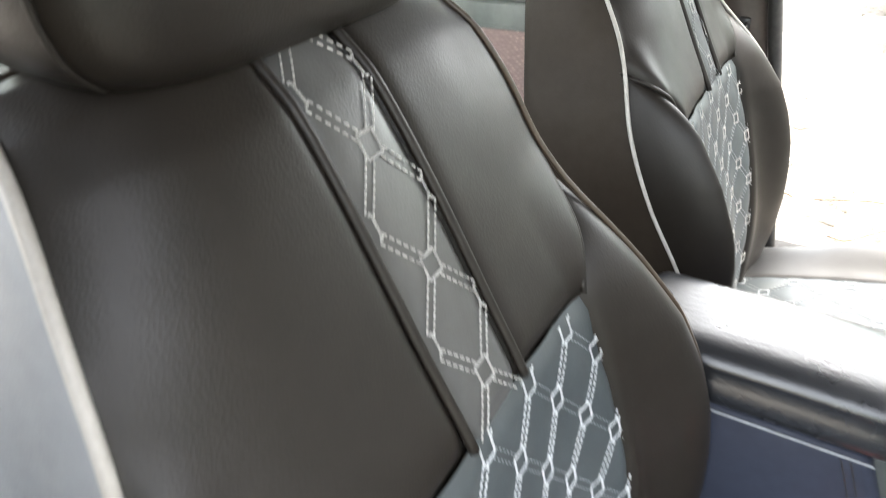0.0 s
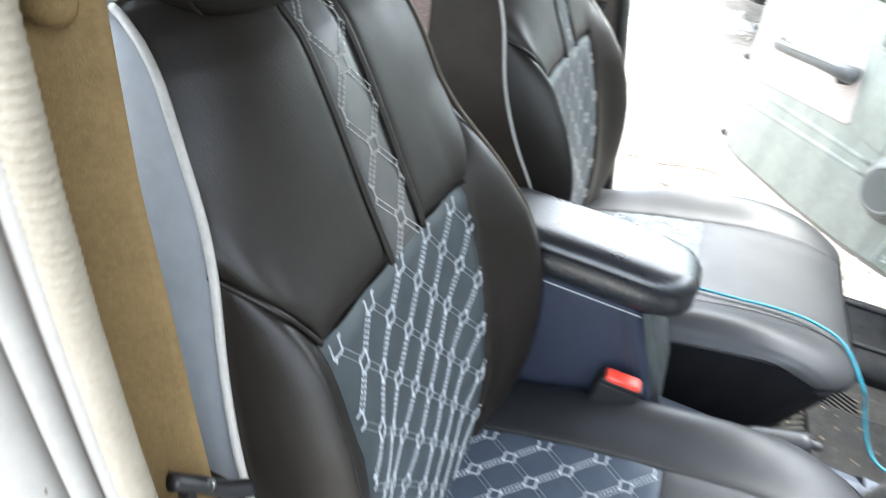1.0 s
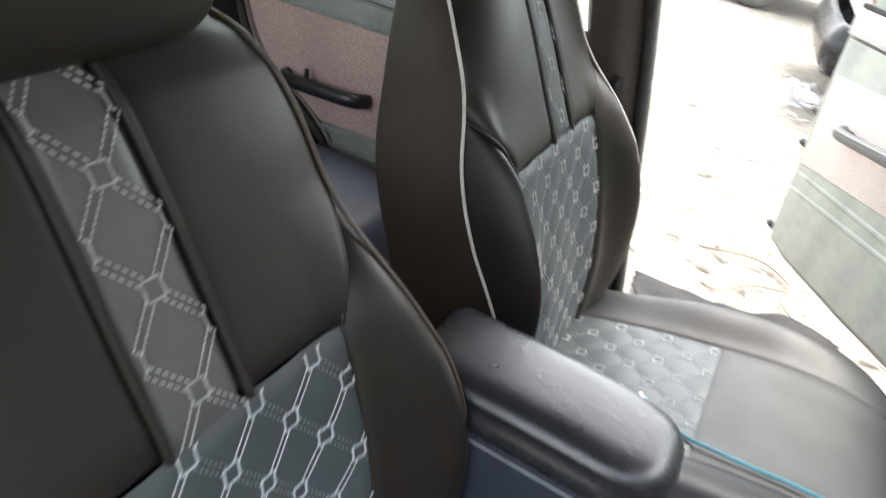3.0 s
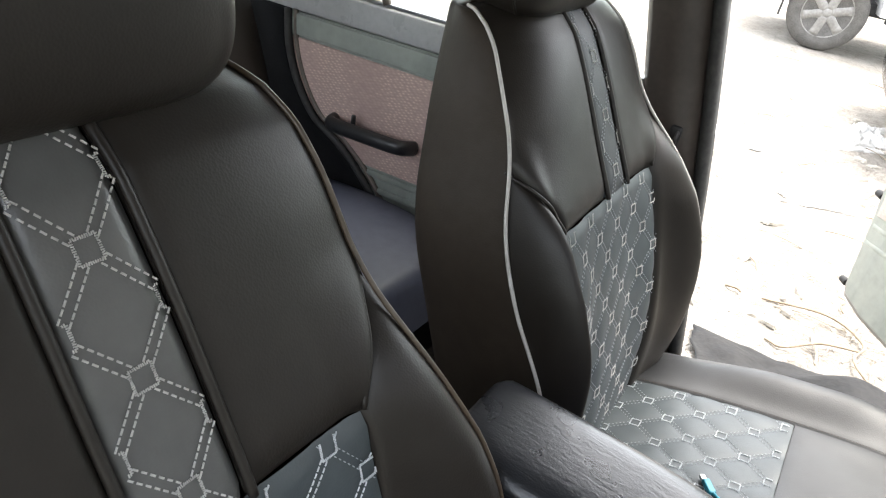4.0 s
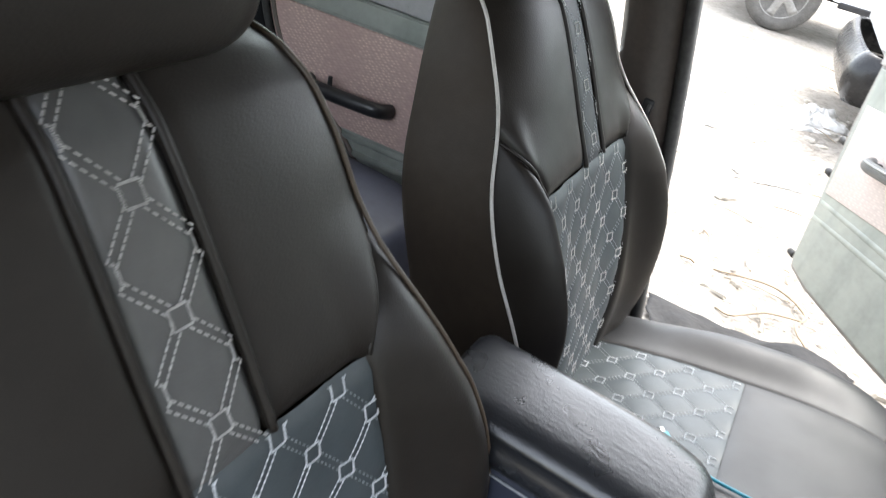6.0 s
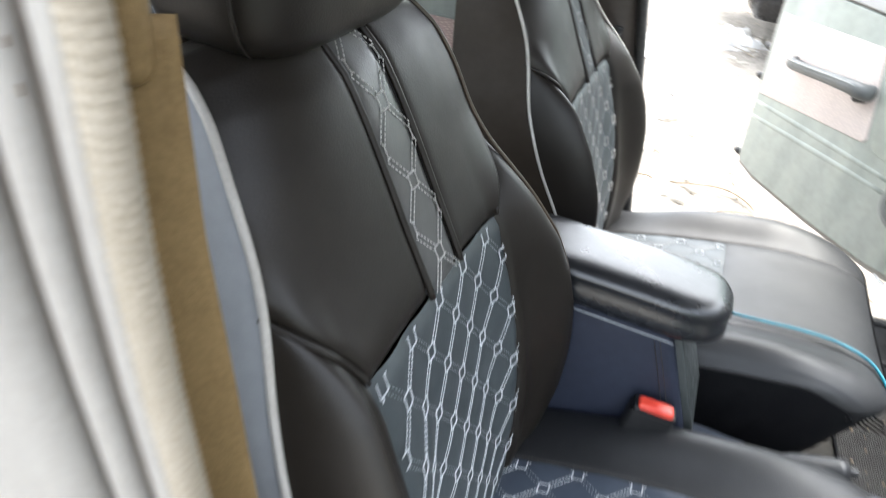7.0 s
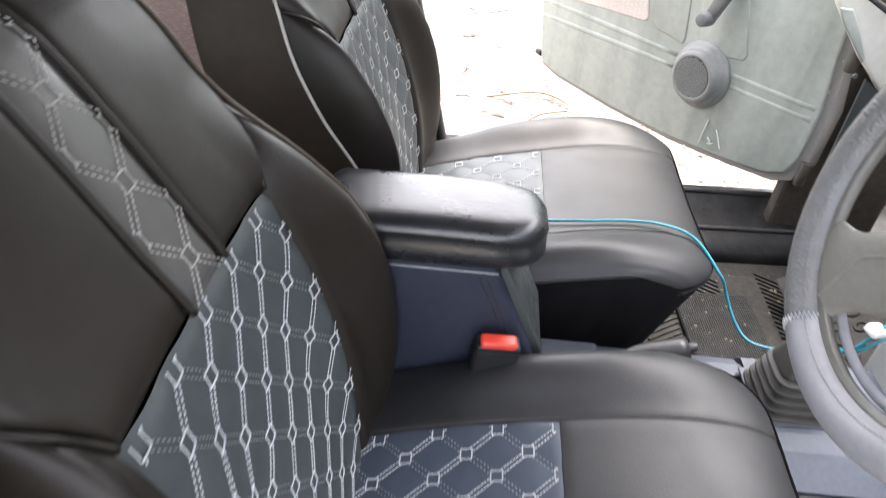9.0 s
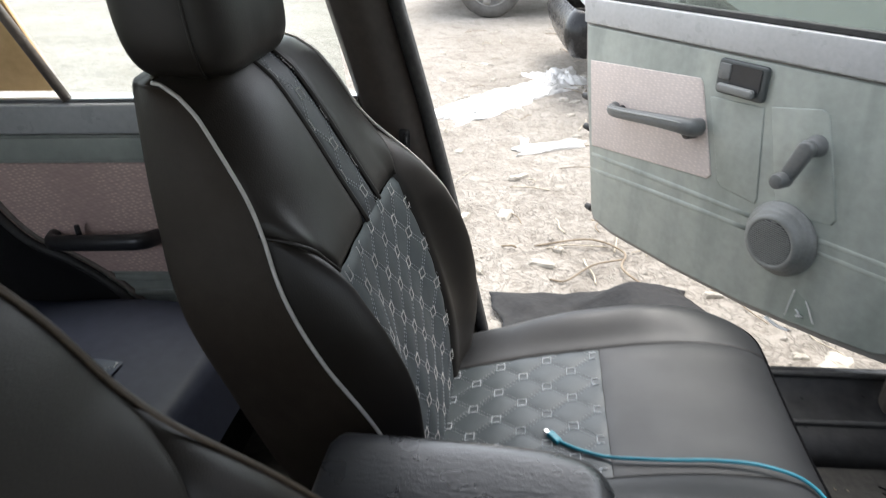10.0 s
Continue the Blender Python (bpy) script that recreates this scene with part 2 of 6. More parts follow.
DARK_SHEET = vary(material("dark_sheet", (0.016, 0.016, 0.017), 0.65, spec=0.2), (0.010, 0.010, 0.011), (0.026, 0.025, 0.024), 10, 60, bump=0.6, bump_scale=40, distance=0.006)
TAIL_RED = material("tail_lamp_red", (0.5, 0.02, 0.02), 0.15)
HEADLINER = vary(material("headliner", (0.10, 0.09, 0.078), 0.9), (0.085, 0.076, 0.066), (0.118, 0.106, 0.092), 10, 100)

GLASS = bpy.data.materials.new("dusty_glass")
GLASS.use_nodes = True
gt = GLASS.node_tree
gb = gt.nodes["Principled BSDF"]
gb.inputs["Base Color"].default_value = (0.8, 0.82, 0.8, 1)
gb.inputs["Roughness"].default_value = 0.08
tr = gt.nodes.new("ShaderNodeBsdfTransparent")
tr.inputs["Color"].default_value = (0.92, 0.95, 0.93, 1)
gm = gt.nodes.new("ShaderNodeMixShader")
dust = noise_tex(gt, 5, 5)
dm = gt.nodes.new("ShaderNodeMapRange")
dm.inputs["From Min"].default_value, dm.inputs["From Max"].default_value = 0.35, 0.7
dm.inputs["To Min"].default_value, dm.inputs["To Max"].default_value = 0.03, 0.12
gt.links.new(dust.outputs["Fac"], dm.inputs["Value"])
gt.links.new(dm.outputs["Result"], gm.inputs["Fac"])
gt.links.new(tr.outputs[0], gm.inputs[1])
tl = gt.nodes.new("ShaderNodeBsdfTranslucent")
tl.inputs["Color"].default_value = (0.85, 0.85, 0.84, 1)
both = gt.nodes.new("ShaderNodeMixShader")
both.inputs["Fac"].default_value = 0.6
gt.links.new(gb.outputs[0], both.inputs[1])
gt.links.new(tl.outputs[0], both.inputs[2])
gt.links.new(both.outputs[0], gm.inputs[2])
gt.links.new(gm.outputs[0], gt.nodes["Material Output"].inputs["Surface"])


def tinted(name, colour, dust_share):
    m = bpy.data.materials.new(name)
    m.use_nodes = True
    nt, b = nodes_of(m)
    b.inputs["Base Color"].default_value = (0.5, 0.53, 0.48, 1)
    b.inputs["Roughness"].default_value = 0.12
    clear = nt.nodes.new("ShaderNodeBsdfTransparent")
    clear.inputs["Color"].default_value = (*colour, 1)
    mix = nt.nodes.new("ShaderNodeMixShader")
    mix.inputs["Fac"].default_value = dust_share
    nt.links.new(clear.outputs[0], mix.inputs[1])
    nt.links.new(b.outputs[0], mix.inputs[2])
    nt.links.new(mix.outputs[0], nt.nodes["Material Output"].inputs["Surface"])
    return m


GLASS_GREEN = tinted("green_glass", (0.58, 0.63, 0.59), 0.17)
GLASS_FRONT = tinted("windscreen_glass", (0.80, 0.83, 0.86), 0.06)


def fabric_material(name, stops):
    """Pinkish moquette with a small woven pattern of slanting dashes."""
    m = material(name, (0.3, 0.2, 0.18), 0.85, spec=0.2)
    nt, b = nodes_of(m)
    tc = nt.nodes.new("ShaderNodeTexCoord")
    mp = nt.nodes.new("ShaderNodeMapping")
    mp.inputs["Rotation"].default_value = (0, radians(28), 0)
    mp.inputs["Scale"].default_value = (85, 85, 190)
    nt.links.new(tc.outputs["Object"], mp.inputs["Vector"])
    v = nt.nodes.new("ShaderNodeTexVoronoi")
    v.inputs["Scale"].default_value = 1.0
    v.inputs["Randomness"].default_value = 0.45
    nt.links.new(mp.outputs["Vector"], v.inputs["Vector"])
    c = ramp(nt, v.outputs["Distance"], stops)
    n = noise_tex(nt, 6, 4)
    mix = nt.nodes.new("ShaderNodeMix")
    mix.data_type = "RGBA"
    mix.blend_type = "MULTIPLY"
    mix.inputs["Factor"].default_value = 0.35
    nt.links.new(c.outputs["Color"], mix.inputs[6])
    nt.links.new(ramp(nt, n.outputs["Fac"], [(0.3, (0.7, 0.7, 0.7)), (0.7, (1, 1, 1))]).outputs["Color"], mix.inputs[7])
    nt.links.new(mix.outputs[2], b.inputs["Base Color"])
    return m


# one fabric on both doors; the front copy is paled for sun glare and dust
FABRIC_GLARE = fabric_material("glare_paled_fabric", [(0.16, (0.72, 0.63, 0.57)), (0.34, (0.635, 0.55, 0.505)), (0.75, (0.58, 0.505, 0.465))])
FABRIC_REAR = fabric_material("pink_fabric", [(0.14, (0.80, 0.62, 0.52)), (0.30, (0.60, 0.44, 0.385)), (0.75, (0.50, 0.36, 0.325))])


def ground_material():
    """Pale trodden sand: large patches, small clods, grit."""
    m = material("sand", (0.5, 0.44, 0.36), 0.95, spec=0.2)
    nt, b = nodes_of(m)
    big, mid, fine = noise_tex(nt, 0.9, 5), noise_tex(nt, 8, 6, 0.62), noise_tex(nt, 85, 4, 0.7)
    clod = noise_tex(nt, 26, 6, 0.65)
    scuff = noise_tex(nt, 11, 3, 0.55)
    scuff.inputs["Distortion"].default_value = 2.2
    crease = ramp(nt, scuff.outputs["Fac"], [(0.44, (0, 0, 0)), (0.50, (1, 1, 1)), (0.56, (0, 0, 0))])
    # creases and low spots are darkened, so footprint shadows sit in the colour
    tone = ramp(nt, crease.outputs["Color"], [(0.0, (1, 1, 1)), (1.0, (0.66, 0.645, 0.62))])
    a = ramp(nt, big.outputs["Fac"], [(0.3, (0.262, 0.237, 0.205)), (0.7, (0.385, 0.356, 0.316))])
    c = ramp(nt, mid.outputs["Fac"], [(0.34, (0.58, 0.56, 0.53)), (0.48, (0.95, 0.94, 0.93)), (0.62, (1, 1, 1))])
    e = ramp(nt, clod.outputs["Fac"], [(0.36, (0.50, 0.47, 0.44)), (0.47, (0.92, 0.91, 0.90)), (0.60, (1, 1, 1))])
    d = ramp(nt, fine.outputs["Fac"], [(0.32, (0.50, 0.48, 0.45)), (0.45, (1, 1, 1))])
    last = a.outputs["Color"]
    for layer, amount in ((c, 0.50), (e, 0.30), (d, 0.26), (tone, 0.55)):
        mix = nt.nodes.new("ShaderNodeMix")
        mix.data_type, mix.blend_type = "RGBA", "MULTIPLY"
        mix.inputs["Factor"].default_value = amount
        nt.links.new(last, mix.inputs[6])
        nt.links.new(layer.outputs["Color"], mix.inputs[7])
        last = mix.outputs[2]
    nt.links.new(last, b.inputs["Base Color"])
    bn = nt.nodes.new("ShaderNodeBump")
    bn.inputs["Strength"].default_value, bn.inputs["Distance"].default_value = 1.0, 0.045
    height = mid.outputs["Fac"]
    for layer, amount in ((clod.outputs["Fac"], 0.32), (fine.outputs["Fac"], 0.07), (crease.outputs["Color"], -0.10)):
        add = nt.nodes.new("ShaderNodeMath")
        add.operation = "MULTIPLY_ADD"
        nt.links.new(layer, add.inputs[0])
        add.inputs[1].default_value = amount
        nt.links.new(height, add.inputs[2])
        height = add.outputs[0]
    nt.links.new(height, bn.inputs["Height"])
    nt.links.new(bn.outputs["Normal"], b.inputs["Normal"])
    return m


SAND = ground_material()


# ---- mesh helpers ----
def mesh_part(name, verts, faces, mat, parent=None, label="", smooth=True):
    me = bpy.data.meshes.new(name)
    me.from_pydata([tuple(map(float, v)) for v in verts], [], faces)
    me.update()
    if smooth:
        me.polygons.foreach_set("use_smooth", [True] * len(me.polygons))
    me.materials.append(mat)
    ob = new(name, me)
    ob.parent = parent
    if label:
        tagged(ob, label)
    return ob


def part(name, bm, mat, parent=None, label="", smooth=False, angle=40):
    me = bpy.data.meshes.new(name)
    bmesh.ops.recalc_face_normals(bm, faces=bm.faces)
    bm.to_mesh(me)
    bm.free()
    if smooth:
        me.polygons.foreach_set("use_smooth", [True] * len(me.polygons))
        me.set_sharp_from_angle(angle=radians(angle))
    me.materials.append(mat)
    ob = new(name, me)
    ob.parent = parent
    if label:
        tagged(ob, label)
    return ob


def thing(name, m, label, category, group="", kind=""):
    ob = new(name)
    ob.empty_display_size = 0.05
    ob.matrix_world = m
    return tagged(ob, label, category, group, kind)


def grid_mesh(fn, nu, nv, flip=False, closed=False):
    """Vertices and faces of a grid fn(u, v), u and v from 0 to 1."""
    verts = [fn(i / (nu - 1), j / (nv - 1)) for i in range(nu) for j in range(nv)]
    faces = []
    for i in range(nu - 1):
        for j in range(nv - 1):
            q = (i * nv + j, (i + 1) * nv + j, (i + 1) * nv + j + 1, i * nv + j + 1)
            faces.append(q[::-1] if flip else q)
    return verts, faces


def box(size, at=(0, 0, 0), bevel=0.004, segments=2, turn=None):
    bm = bmesh.new()
    bmesh.ops.create_cube(bm, size=1)
    bmesh.ops.scale(bm, vec=size, verts=bm.verts)
    if bevel:
        bmesh.ops.bevel(bm, geom=bm.edges[:], offset=bevel, segments=segments, profile=0.5, affect="EDGES")
    if turn is not None:
        bmesh.ops.transform(bm, matrix=turn, verts=bm.verts)
    bmesh.ops.translate(bm, vec=at, verts=bm.verts)
    return bm


def cylinder(r1, r2, depth, at=(0, 0, 0), turn=None, n=28, bevel=0.002):
    bm = bmesh.new()
    bmesh.ops.create_cone(bm, cap_ends=True, segments=n, radius1=r1, radius2=r2, depth=depth)
    if bevel:
        rim = [e for e in bm.edges if len(e.link_faces) == 2 and any(len(f.verts) > 4 for f in e.link_faces)]
        bmesh.ops.bevel(bm, geom=rim, offset=bevel, segments=2, profile=0.5, affect="EDGES")
    if turn is not None:
        bmesh.ops.transform(bm, matrix=turn, verts=bm.verts)
    bmesh.ops.translate(bm, vec=at, verts=bm.verts)
    return bm


def spin(profile, n=40):
    """Turned body from (radius, height) rows, round z."""
    verts, faces = [], []
    for r, z in profile:
        for k in range(n):
            a = 2 * math.pi * k / n
            verts.append((r * math.cos(a), r * math.sin(a), z))
    for i in range(len(profile) - 1):
        for k in range(n):
            k2 = (k + 1) % n
            faces.append((i * n + k, i * n + k2, (i + 1) * n + k2, (i + 1) * n + k))
    if profile[-1][0] > 0:
        faces.append(tuple((len(profile) - 1) * n + k for k in range(n)))
    return verts, faces


def smooth_path(points, per=8):
    """Catmull-Rom through the points."""
    p = [Vector(q) for q in points]
    p = [2 * p[0] - p[1]] + p + [2 * p[-1] - p[-2]]
    out = []
    for i in range(1, len(p) - 2):
        for k in range(per):
            t = k / per
            a, b, c, d = p[i - 1], p[i], p[i + 1], p[i + 2]
            out.append(0.5 * (2 * b + (c - a) * t + (2 * a - 5 * b + 4 * c - d) * t * t + (3 * b - a - 3 * c + d) * t ** 3))
    out.append(p[-2])
    return out


def tube(points, r, n=10, closed=False, flat=1.0, up=None):
    """A tube along points; r a number or a list; flat squeezes it."""
    pts = [Vector(q) for q in points]
    m = len(pts)
    verts, faces = [], []
    ref = Vector(up) if up else Vector((0.13, 0.21, 0.97))
    for i, p in enumerate(pts):
        a = pts[(i - 1) % m] if closed else pts[max(i - 1, 0)]
        b = pts[(i + 1) % m] if closed else pts[min(i + 1, m - 1)]
        t = (b - a).normalized()
        s = t.cross(ref)
        s = s.normalized() if s.length > 1e-4 else t.orthogonal().normalized()
        u = s.cross(t)
        rr = r[i] if isinstance(r, (list, tuple)) else r
        for k in range(n):
            w = 2 * math.pi * k / n
            verts.append(p + s * (rr * math.cos(w)) + u * (rr * flat * math.sin(w)))
    rings = m if closed else m - 1
    for i in range(rings):
        for k in range(n):
            i2, k2 = (i + 1) % m, (k + 1) % n
            faces.append((i * n + k, i * n + k2, i2 * n + k2, i2 * n + k))
    if not closed:
        faces.append(tuple(range(n))[::-1])
        faces.append(tuple((m - 1) * n + k for k in range(n)))
    return verts, faces


def sweep(profile, path, frames):
    """Carry a 2D outline along a path; frames gives two axes at each point."""
    verts, faces = [], []
    n = len(profile)
    for p, (ax, ay) in zip(path, frames):
        for a, b in profile:
            verts.append(Vector(p) + Vector(ax) * a + Vector(ay) * b)
    for i in range(len(path) - 1):
        for k in range(n):
            k2 = (k + 1) % n
            faces.append((i * n + k, i * n + k2, (i + 1) * n + k2, (i + 1) * n + k))
    faces.append(tuple(range(n))[::-1])
    faces.append(tuple((len(path) - 1) * n + k for k in range(n)))
    return verts, faces


def prism(outline, depth, to_world, mat, name, parent, bevel=0.006, label=""):
    """A plate with a 2D outline, its front at 0 and its back at -depth, mapped by to_world(a, b, d)."""
    bm = bmesh.new()
    front = [bm.verts.new((a, b, 0)) for a, b in outline]
    face = bm.faces.new(front)
    ext = bmesh.ops.extrude_face_region(bm, geom=[face])
    bmesh.ops.translate(bm, vec=(0, 0, -depth), verts=[g for g in ext["geom"] if isinstance(g, bmesh.types.BMVert)])
    if bevel:
        bm.edges.ensure_lookup_table()
        rim = [e for e in bm.edges if abs(e.verts[0].co.z - e.verts[1].co.z) < 1e-6]
        bmesh.ops.bevel(bm, geom=rim, offset=bevel, segments=3, profile=0.5, affect="EDGES")
    for v in bm.verts:
        v.co = to_world(v.co.x, v.co.y, v.co.z)
    return part(name, bm, mat, parent, label, smooth=True)


def rounded(w, h, r, n=6, at=(0, 0)):
    """Outline of a rounded rectangle."""
    out = []
    for cx, cy, a0 in ((w / 2 - r, h / 2 - r, 0), (-w / 2 + r, h / 2 - r, 90), (-w / 2 + r, -h / 2 + r, 180), (w / 2 - r, -h / 2 + r, 270)):
        for k in range(n + 1):
            a = radians(a0 + 90 * k / n)
            out.append((at[0] + cx + r * math.cos(a), at[1] + cy + r * math.sin(a)))
    return out


def interp(x, xs, ys):
    return float(np.interp(x, xs, ys))


def soft_interp(x, xs, ys, h=0.011):
    """Table look-up with its corners rounded off."""
    return sum(w * interp(x + k * h, xs, ys) for k, w in ((-2, 0.1), (-1, 0.25), (0, 0.3), (1, 0.25), (2, 0.1)))


def smoothstep(a, b, x):
    t = min(max((x - a) / (b - a), 0.0), 1.0)
    return t * t * (3 - 2 * t)


# ---- front seats ----
# Backrest surface: height parameter s, centre line, edge line, half width, rear line
BS = [-0.40, -0.37, -0.30, -0.25, -0.20, -0.15, -0.10, -0.05, 0.0, 0.06, 0.10, 0.15, 0.19, 0.22, 0.25, 0.28]
BCX = [0.095, 0.095, 0.092, 0.085, 0.073, 0.059, 0.041, 0.019, -0.006, -0.041, -0.063, -0.091, -0.116, -0.142, -0.172, -0.205]
# middle of the insert, hollowed out between the bolsters
BMX = [0.096, 0.091, 0.078, 0.067, 0.053, 0.039, 0.024, 0.009, -0.008, -0.042, -0.063, -0.091, -0.116, -0.142, -0.172, -0.205]
BCZ = [-0.40, -0.37, -0.30, -0.25, -0.20, -0.15, -0.10, -0.05, 0.0, 0.06, 0.10, 0.15, 0.19, 0.213, 0.222, 0.216]
BEX = [0.080, 0.078, 0.062, 0.045, 0.022, -0.002, -0.027, -0.046, -0.064, -0.083, -0.099, -0.130, -0.156, -0.177, -0.198, -0.216]
# the cover sits further forward on the left edge
BEL = [0.095, 0.092, 0.090, 0.085, 0.078, 0.066, 0.052, 0.030, -0.008, -0.058, -0.080, -0.104, -0.130, -0.155, -0.180, -0.206]
CREST = [0.010, 0.014, 0.026, 0.033, 0.040, 0.045, 0.047, 0.046, 0.033, 0.008, 0.0, 0.0, 0.0, 0.0, 0.0, 0.0]
BEZ = [-0.40, -0.37, -0.30, -0.25, -0.20, -0.15, -0.10, -0.05, 0.0, 0.062, 0.10, 0.145, 0.18, 0.198, 0.208, 0.208]
BHW = [0.233, 0.240, 0.254, 0.261, 0.263, 0.260, 0.252, 0.239, 0.223, 0.204, 0.200, 0.196, 0.190, 0.183, 0.172, 0.158]
BHR = [0.215, 0.22, 0.234, 0.241, 0.244, 0.242, 0.236, 0.225, 0.210, 0.190, 0.179, 0.162, 0.147, 0.138, 0.130, 0.120]
BRX = [-0.09, -0.10, -0.121, -0.134, -0.148, -0.161, -0.174, -0.186, -0.196, -0.207, -0.214, -0.222, -0.228, -0.232, -0.235, -0.238]


tuck = [0.0, 0.0]  # right edge of the cover: drawn in, drawn forward


def half_width(s, y):
    return soft_interp(s, BS, BHW) if y > 0 else soft_interp(s, BS, BHR) - tuck[0] * smoothstep(0.03, -0.2, s)


def edge_x(s, y):
    return soft_interp(s, BS, BEL) if y > 0 else soft_interp(s, BS, BEX) + tuck[1] * smoothstep(0.03, -0.2, s)


def back_point(s, y, lift=0.0):
    hw = half_width(s, y)
    a = min(abs(y) / hw, 1.0)
    low = smoothstep(0.10, 0.0, s)
    xc, zc = soft_interp(s, BS, BCX), interp(s, BS, BCZ)
    xc += (soft_interp(s, BS, BMX) - xc) * (1 - smoothstep(0.06, 0.15, abs(y)))
    xc -= 0.016 * smoothstep(0.04, 0.12, -y) * smoothstep(-0.10, -0.25, s)
    xe, ze = edge_x(s, y), interp(s, BS, BEZ)
    b_up = a ** 4.0
    f = max((a - 0.87) / 0.13, 0.0)
    b_lo = 1 - math.sqrt(max(1 - f ** 2.4, 0.0))
    blend = b_up + (b_lo - b_up) * low
    rise = interp(s, BS, CREST) * (smoothstep(0.58, 0.90, a) if y > 0 else smoothstep(0.80, 0.98, a)) * (1 - b_lo)
    top = smoothstep(0.19, 0.27, s)
    nx, nz = 0.92 * (1 - top) - 0.1 * top, 0.39 * (1 - top) + top
    return Vector((xc + (xe - xc) * blend + rise + nx * lift, y, zc + (ze - zc) * blend + nz * lift))


def puffed(u, v, depth, power=7):
    """Drop of a padded panel towards its four seams."""
    pu, pv = 1 - abs(2 * u - 1) ** power, 1 - abs(2 * v - 1) ** power
    return -depth * (1 - pu * pv)


def corner(side):
    """Half width of the insert at its upper corner; wider on the right."""
    return 0.146 if side > 0 else 0.157


def seam_height(y, side):
    """Lower edge of the shoulder panels: level over the insert, then up to the notch."""
    c = corner(side)
    t = min(max((abs(y) - c) / (0.195 - c), 0.0), 1.0)
    return (0.078 if side > 0 else 0.062) * t ** 0.8


def insert_width(s, side):
    return interp(min(s, 0.0), INSERT_S, INSERT_W if side > 0 else INSERT_WR)


INSERT_S = [-0.40, -0.30, -0.20, -0.10, 0.0]
INSERT_W = [0.105, 0.118, 0.133, 0.143, 0.147]
INSERT_WR = [0.166, 0.167, 0.165, 0.161, 0.158]
PITCH_P, PITCH_Q = 0.0375, 0.0325


BACK_PITCH = (0.0370, 0.0318)
LEAN = 0.10  # the backrest's pattern drifts sideways on its way down


def quilt(p, q, pitch=(PITCH_P, PITCH_Q)):
    u, w = (p / pitch[0] + q / pitch[1]) / 2, (p / pitch[0] - q / pitch[1]) / 2
    return 0.0024 * math.sqrt(abs(math.sin(math.pi * u) * math.sin(math.pi * w)))


def stitch_mesh(place, inside, p_range, q_range, p0, q0, name, parent, bold=0, dim=True, mat=THREAD, pitch=(PITCH_P, PITCH_Q)):
    """Embroidered lattice: satin-stitched squares on the crossings, double dashed lines between them."""
    verts, faces = [], []
    bright, dim_set = (verts, faces), ([], [])

    def dash(p, q, dp, dq, length, width=0.0009, lift=0.0008, to=None):
        verts, faces = to or bright
        c = place(p, q)
        e = 0.003
        tp, tq = (place(p + e, q) - c) / e, (place(p, q + e) - c) / e
        d = tp * dp + tq * dq
        d.normalize()
        n = tp.cross(tq).normalized()
        if n.x + n.z < 0:
            n = -n
        w = n.cross(d).normalized() * (width / 2)
        h, o = d * (length / 2), n * lift
        base = len(verts)
        verts.extend([c - h - w, c + h - w, c + h + w, c - h + w, c - h * 0.75 - w * 0.5 + o, c + h * 0.75 - w * 0.5 + o, c + h * 0.75 + w * 0.5 + o, c - h * 0.75 + w * 0.5 + o])
        for f in ((4, 5, 6, 7), (0, 1, 5, 4), (1, 2, 6, 5), (2, 3, 7, 6), (3, 0, 4, 7)):
            faces.append(tuple(base + k for k in f))

    rng = random.Random(4)
    step_p, step_q = pitch
    ni = range(int((p_range[0] - p0) / step_p) - 2, int((p_range[1] - p0) / step_p) + 3)
    nj = range(int((q_range[0] - q0) / step_q) - 2, int((q_range[1] - q0) / step_q) + 3)
    norm = math.hypot(step_p, step_q)
    for i in ni:
        for j in nj:
            if (i + j) % 2:
                continue
            p, q = p0 + i * step_p, q0 + j * step_q
            half = 0.0070
            dirs = [(step_p / norm, step_q / norm), (step_p / norm, -step_q / norm)]
            # square with its corners towards the lattice lines
            corners = []
            for sa, sb in ((1, 1), (1, -1), (-1, -1), (-1, 1)):
                corners.append((p + half * sa, q + half * sb))
            for k in range(4):
                a, b = corners[k], corners[(k + 1) % 4]
                side = math.hypot(b[0] - a[0], b[1] - a[1])
                dx, dy = (b[0] - a[0]) / side, (b[1] - a[1]) / side
                for m in range(11):
                    t = (m + 0.5) / 11
                    pp, qq = a[0] + (b[0] - a[0]) * t, a[1] + (b[1] - a[1]) * t
                    if inside(pp, qq):
                        sl = rng.uniform(-0.35, 0.35)
                        dash(pp, qq, -dy + sl * dx, dx + sl * dy, (0.0016 + rng.uniform(0, 0.0008)) * (0.85 if bold < 0 else 1), 0.0011 if bold < 0 else 0.0009)
            for way, (dp, dq) in enumerate(dirs):
                start, end = half * 1.12, norm - half * 1.12
                count = int((end - start) / (0.0046 if way == bold else 0.0052))
                for off in (-0.0030, 0.0030):
                    for m in range(count):
                        t = start + (m + 0.5) * (end - start) / count
                        pp, qq = p + dp * t - dq * off, q + dq * t + dp * off
                        if inside(pp, qq):
                            # lines that catch little sheen get a greyer, thinner thread instead
                            if dim and (way != bold or bold < 0):
                                dash(pp, qq, dp, dq, 0.0027, 0.0008, 0.0006, dim_set)
                            else:
                                dash(pp, qq, dp, dq, 0.0038, 0.0013)
    ob = mesh_part(name, verts, faces, mat, parent, smooth=False)
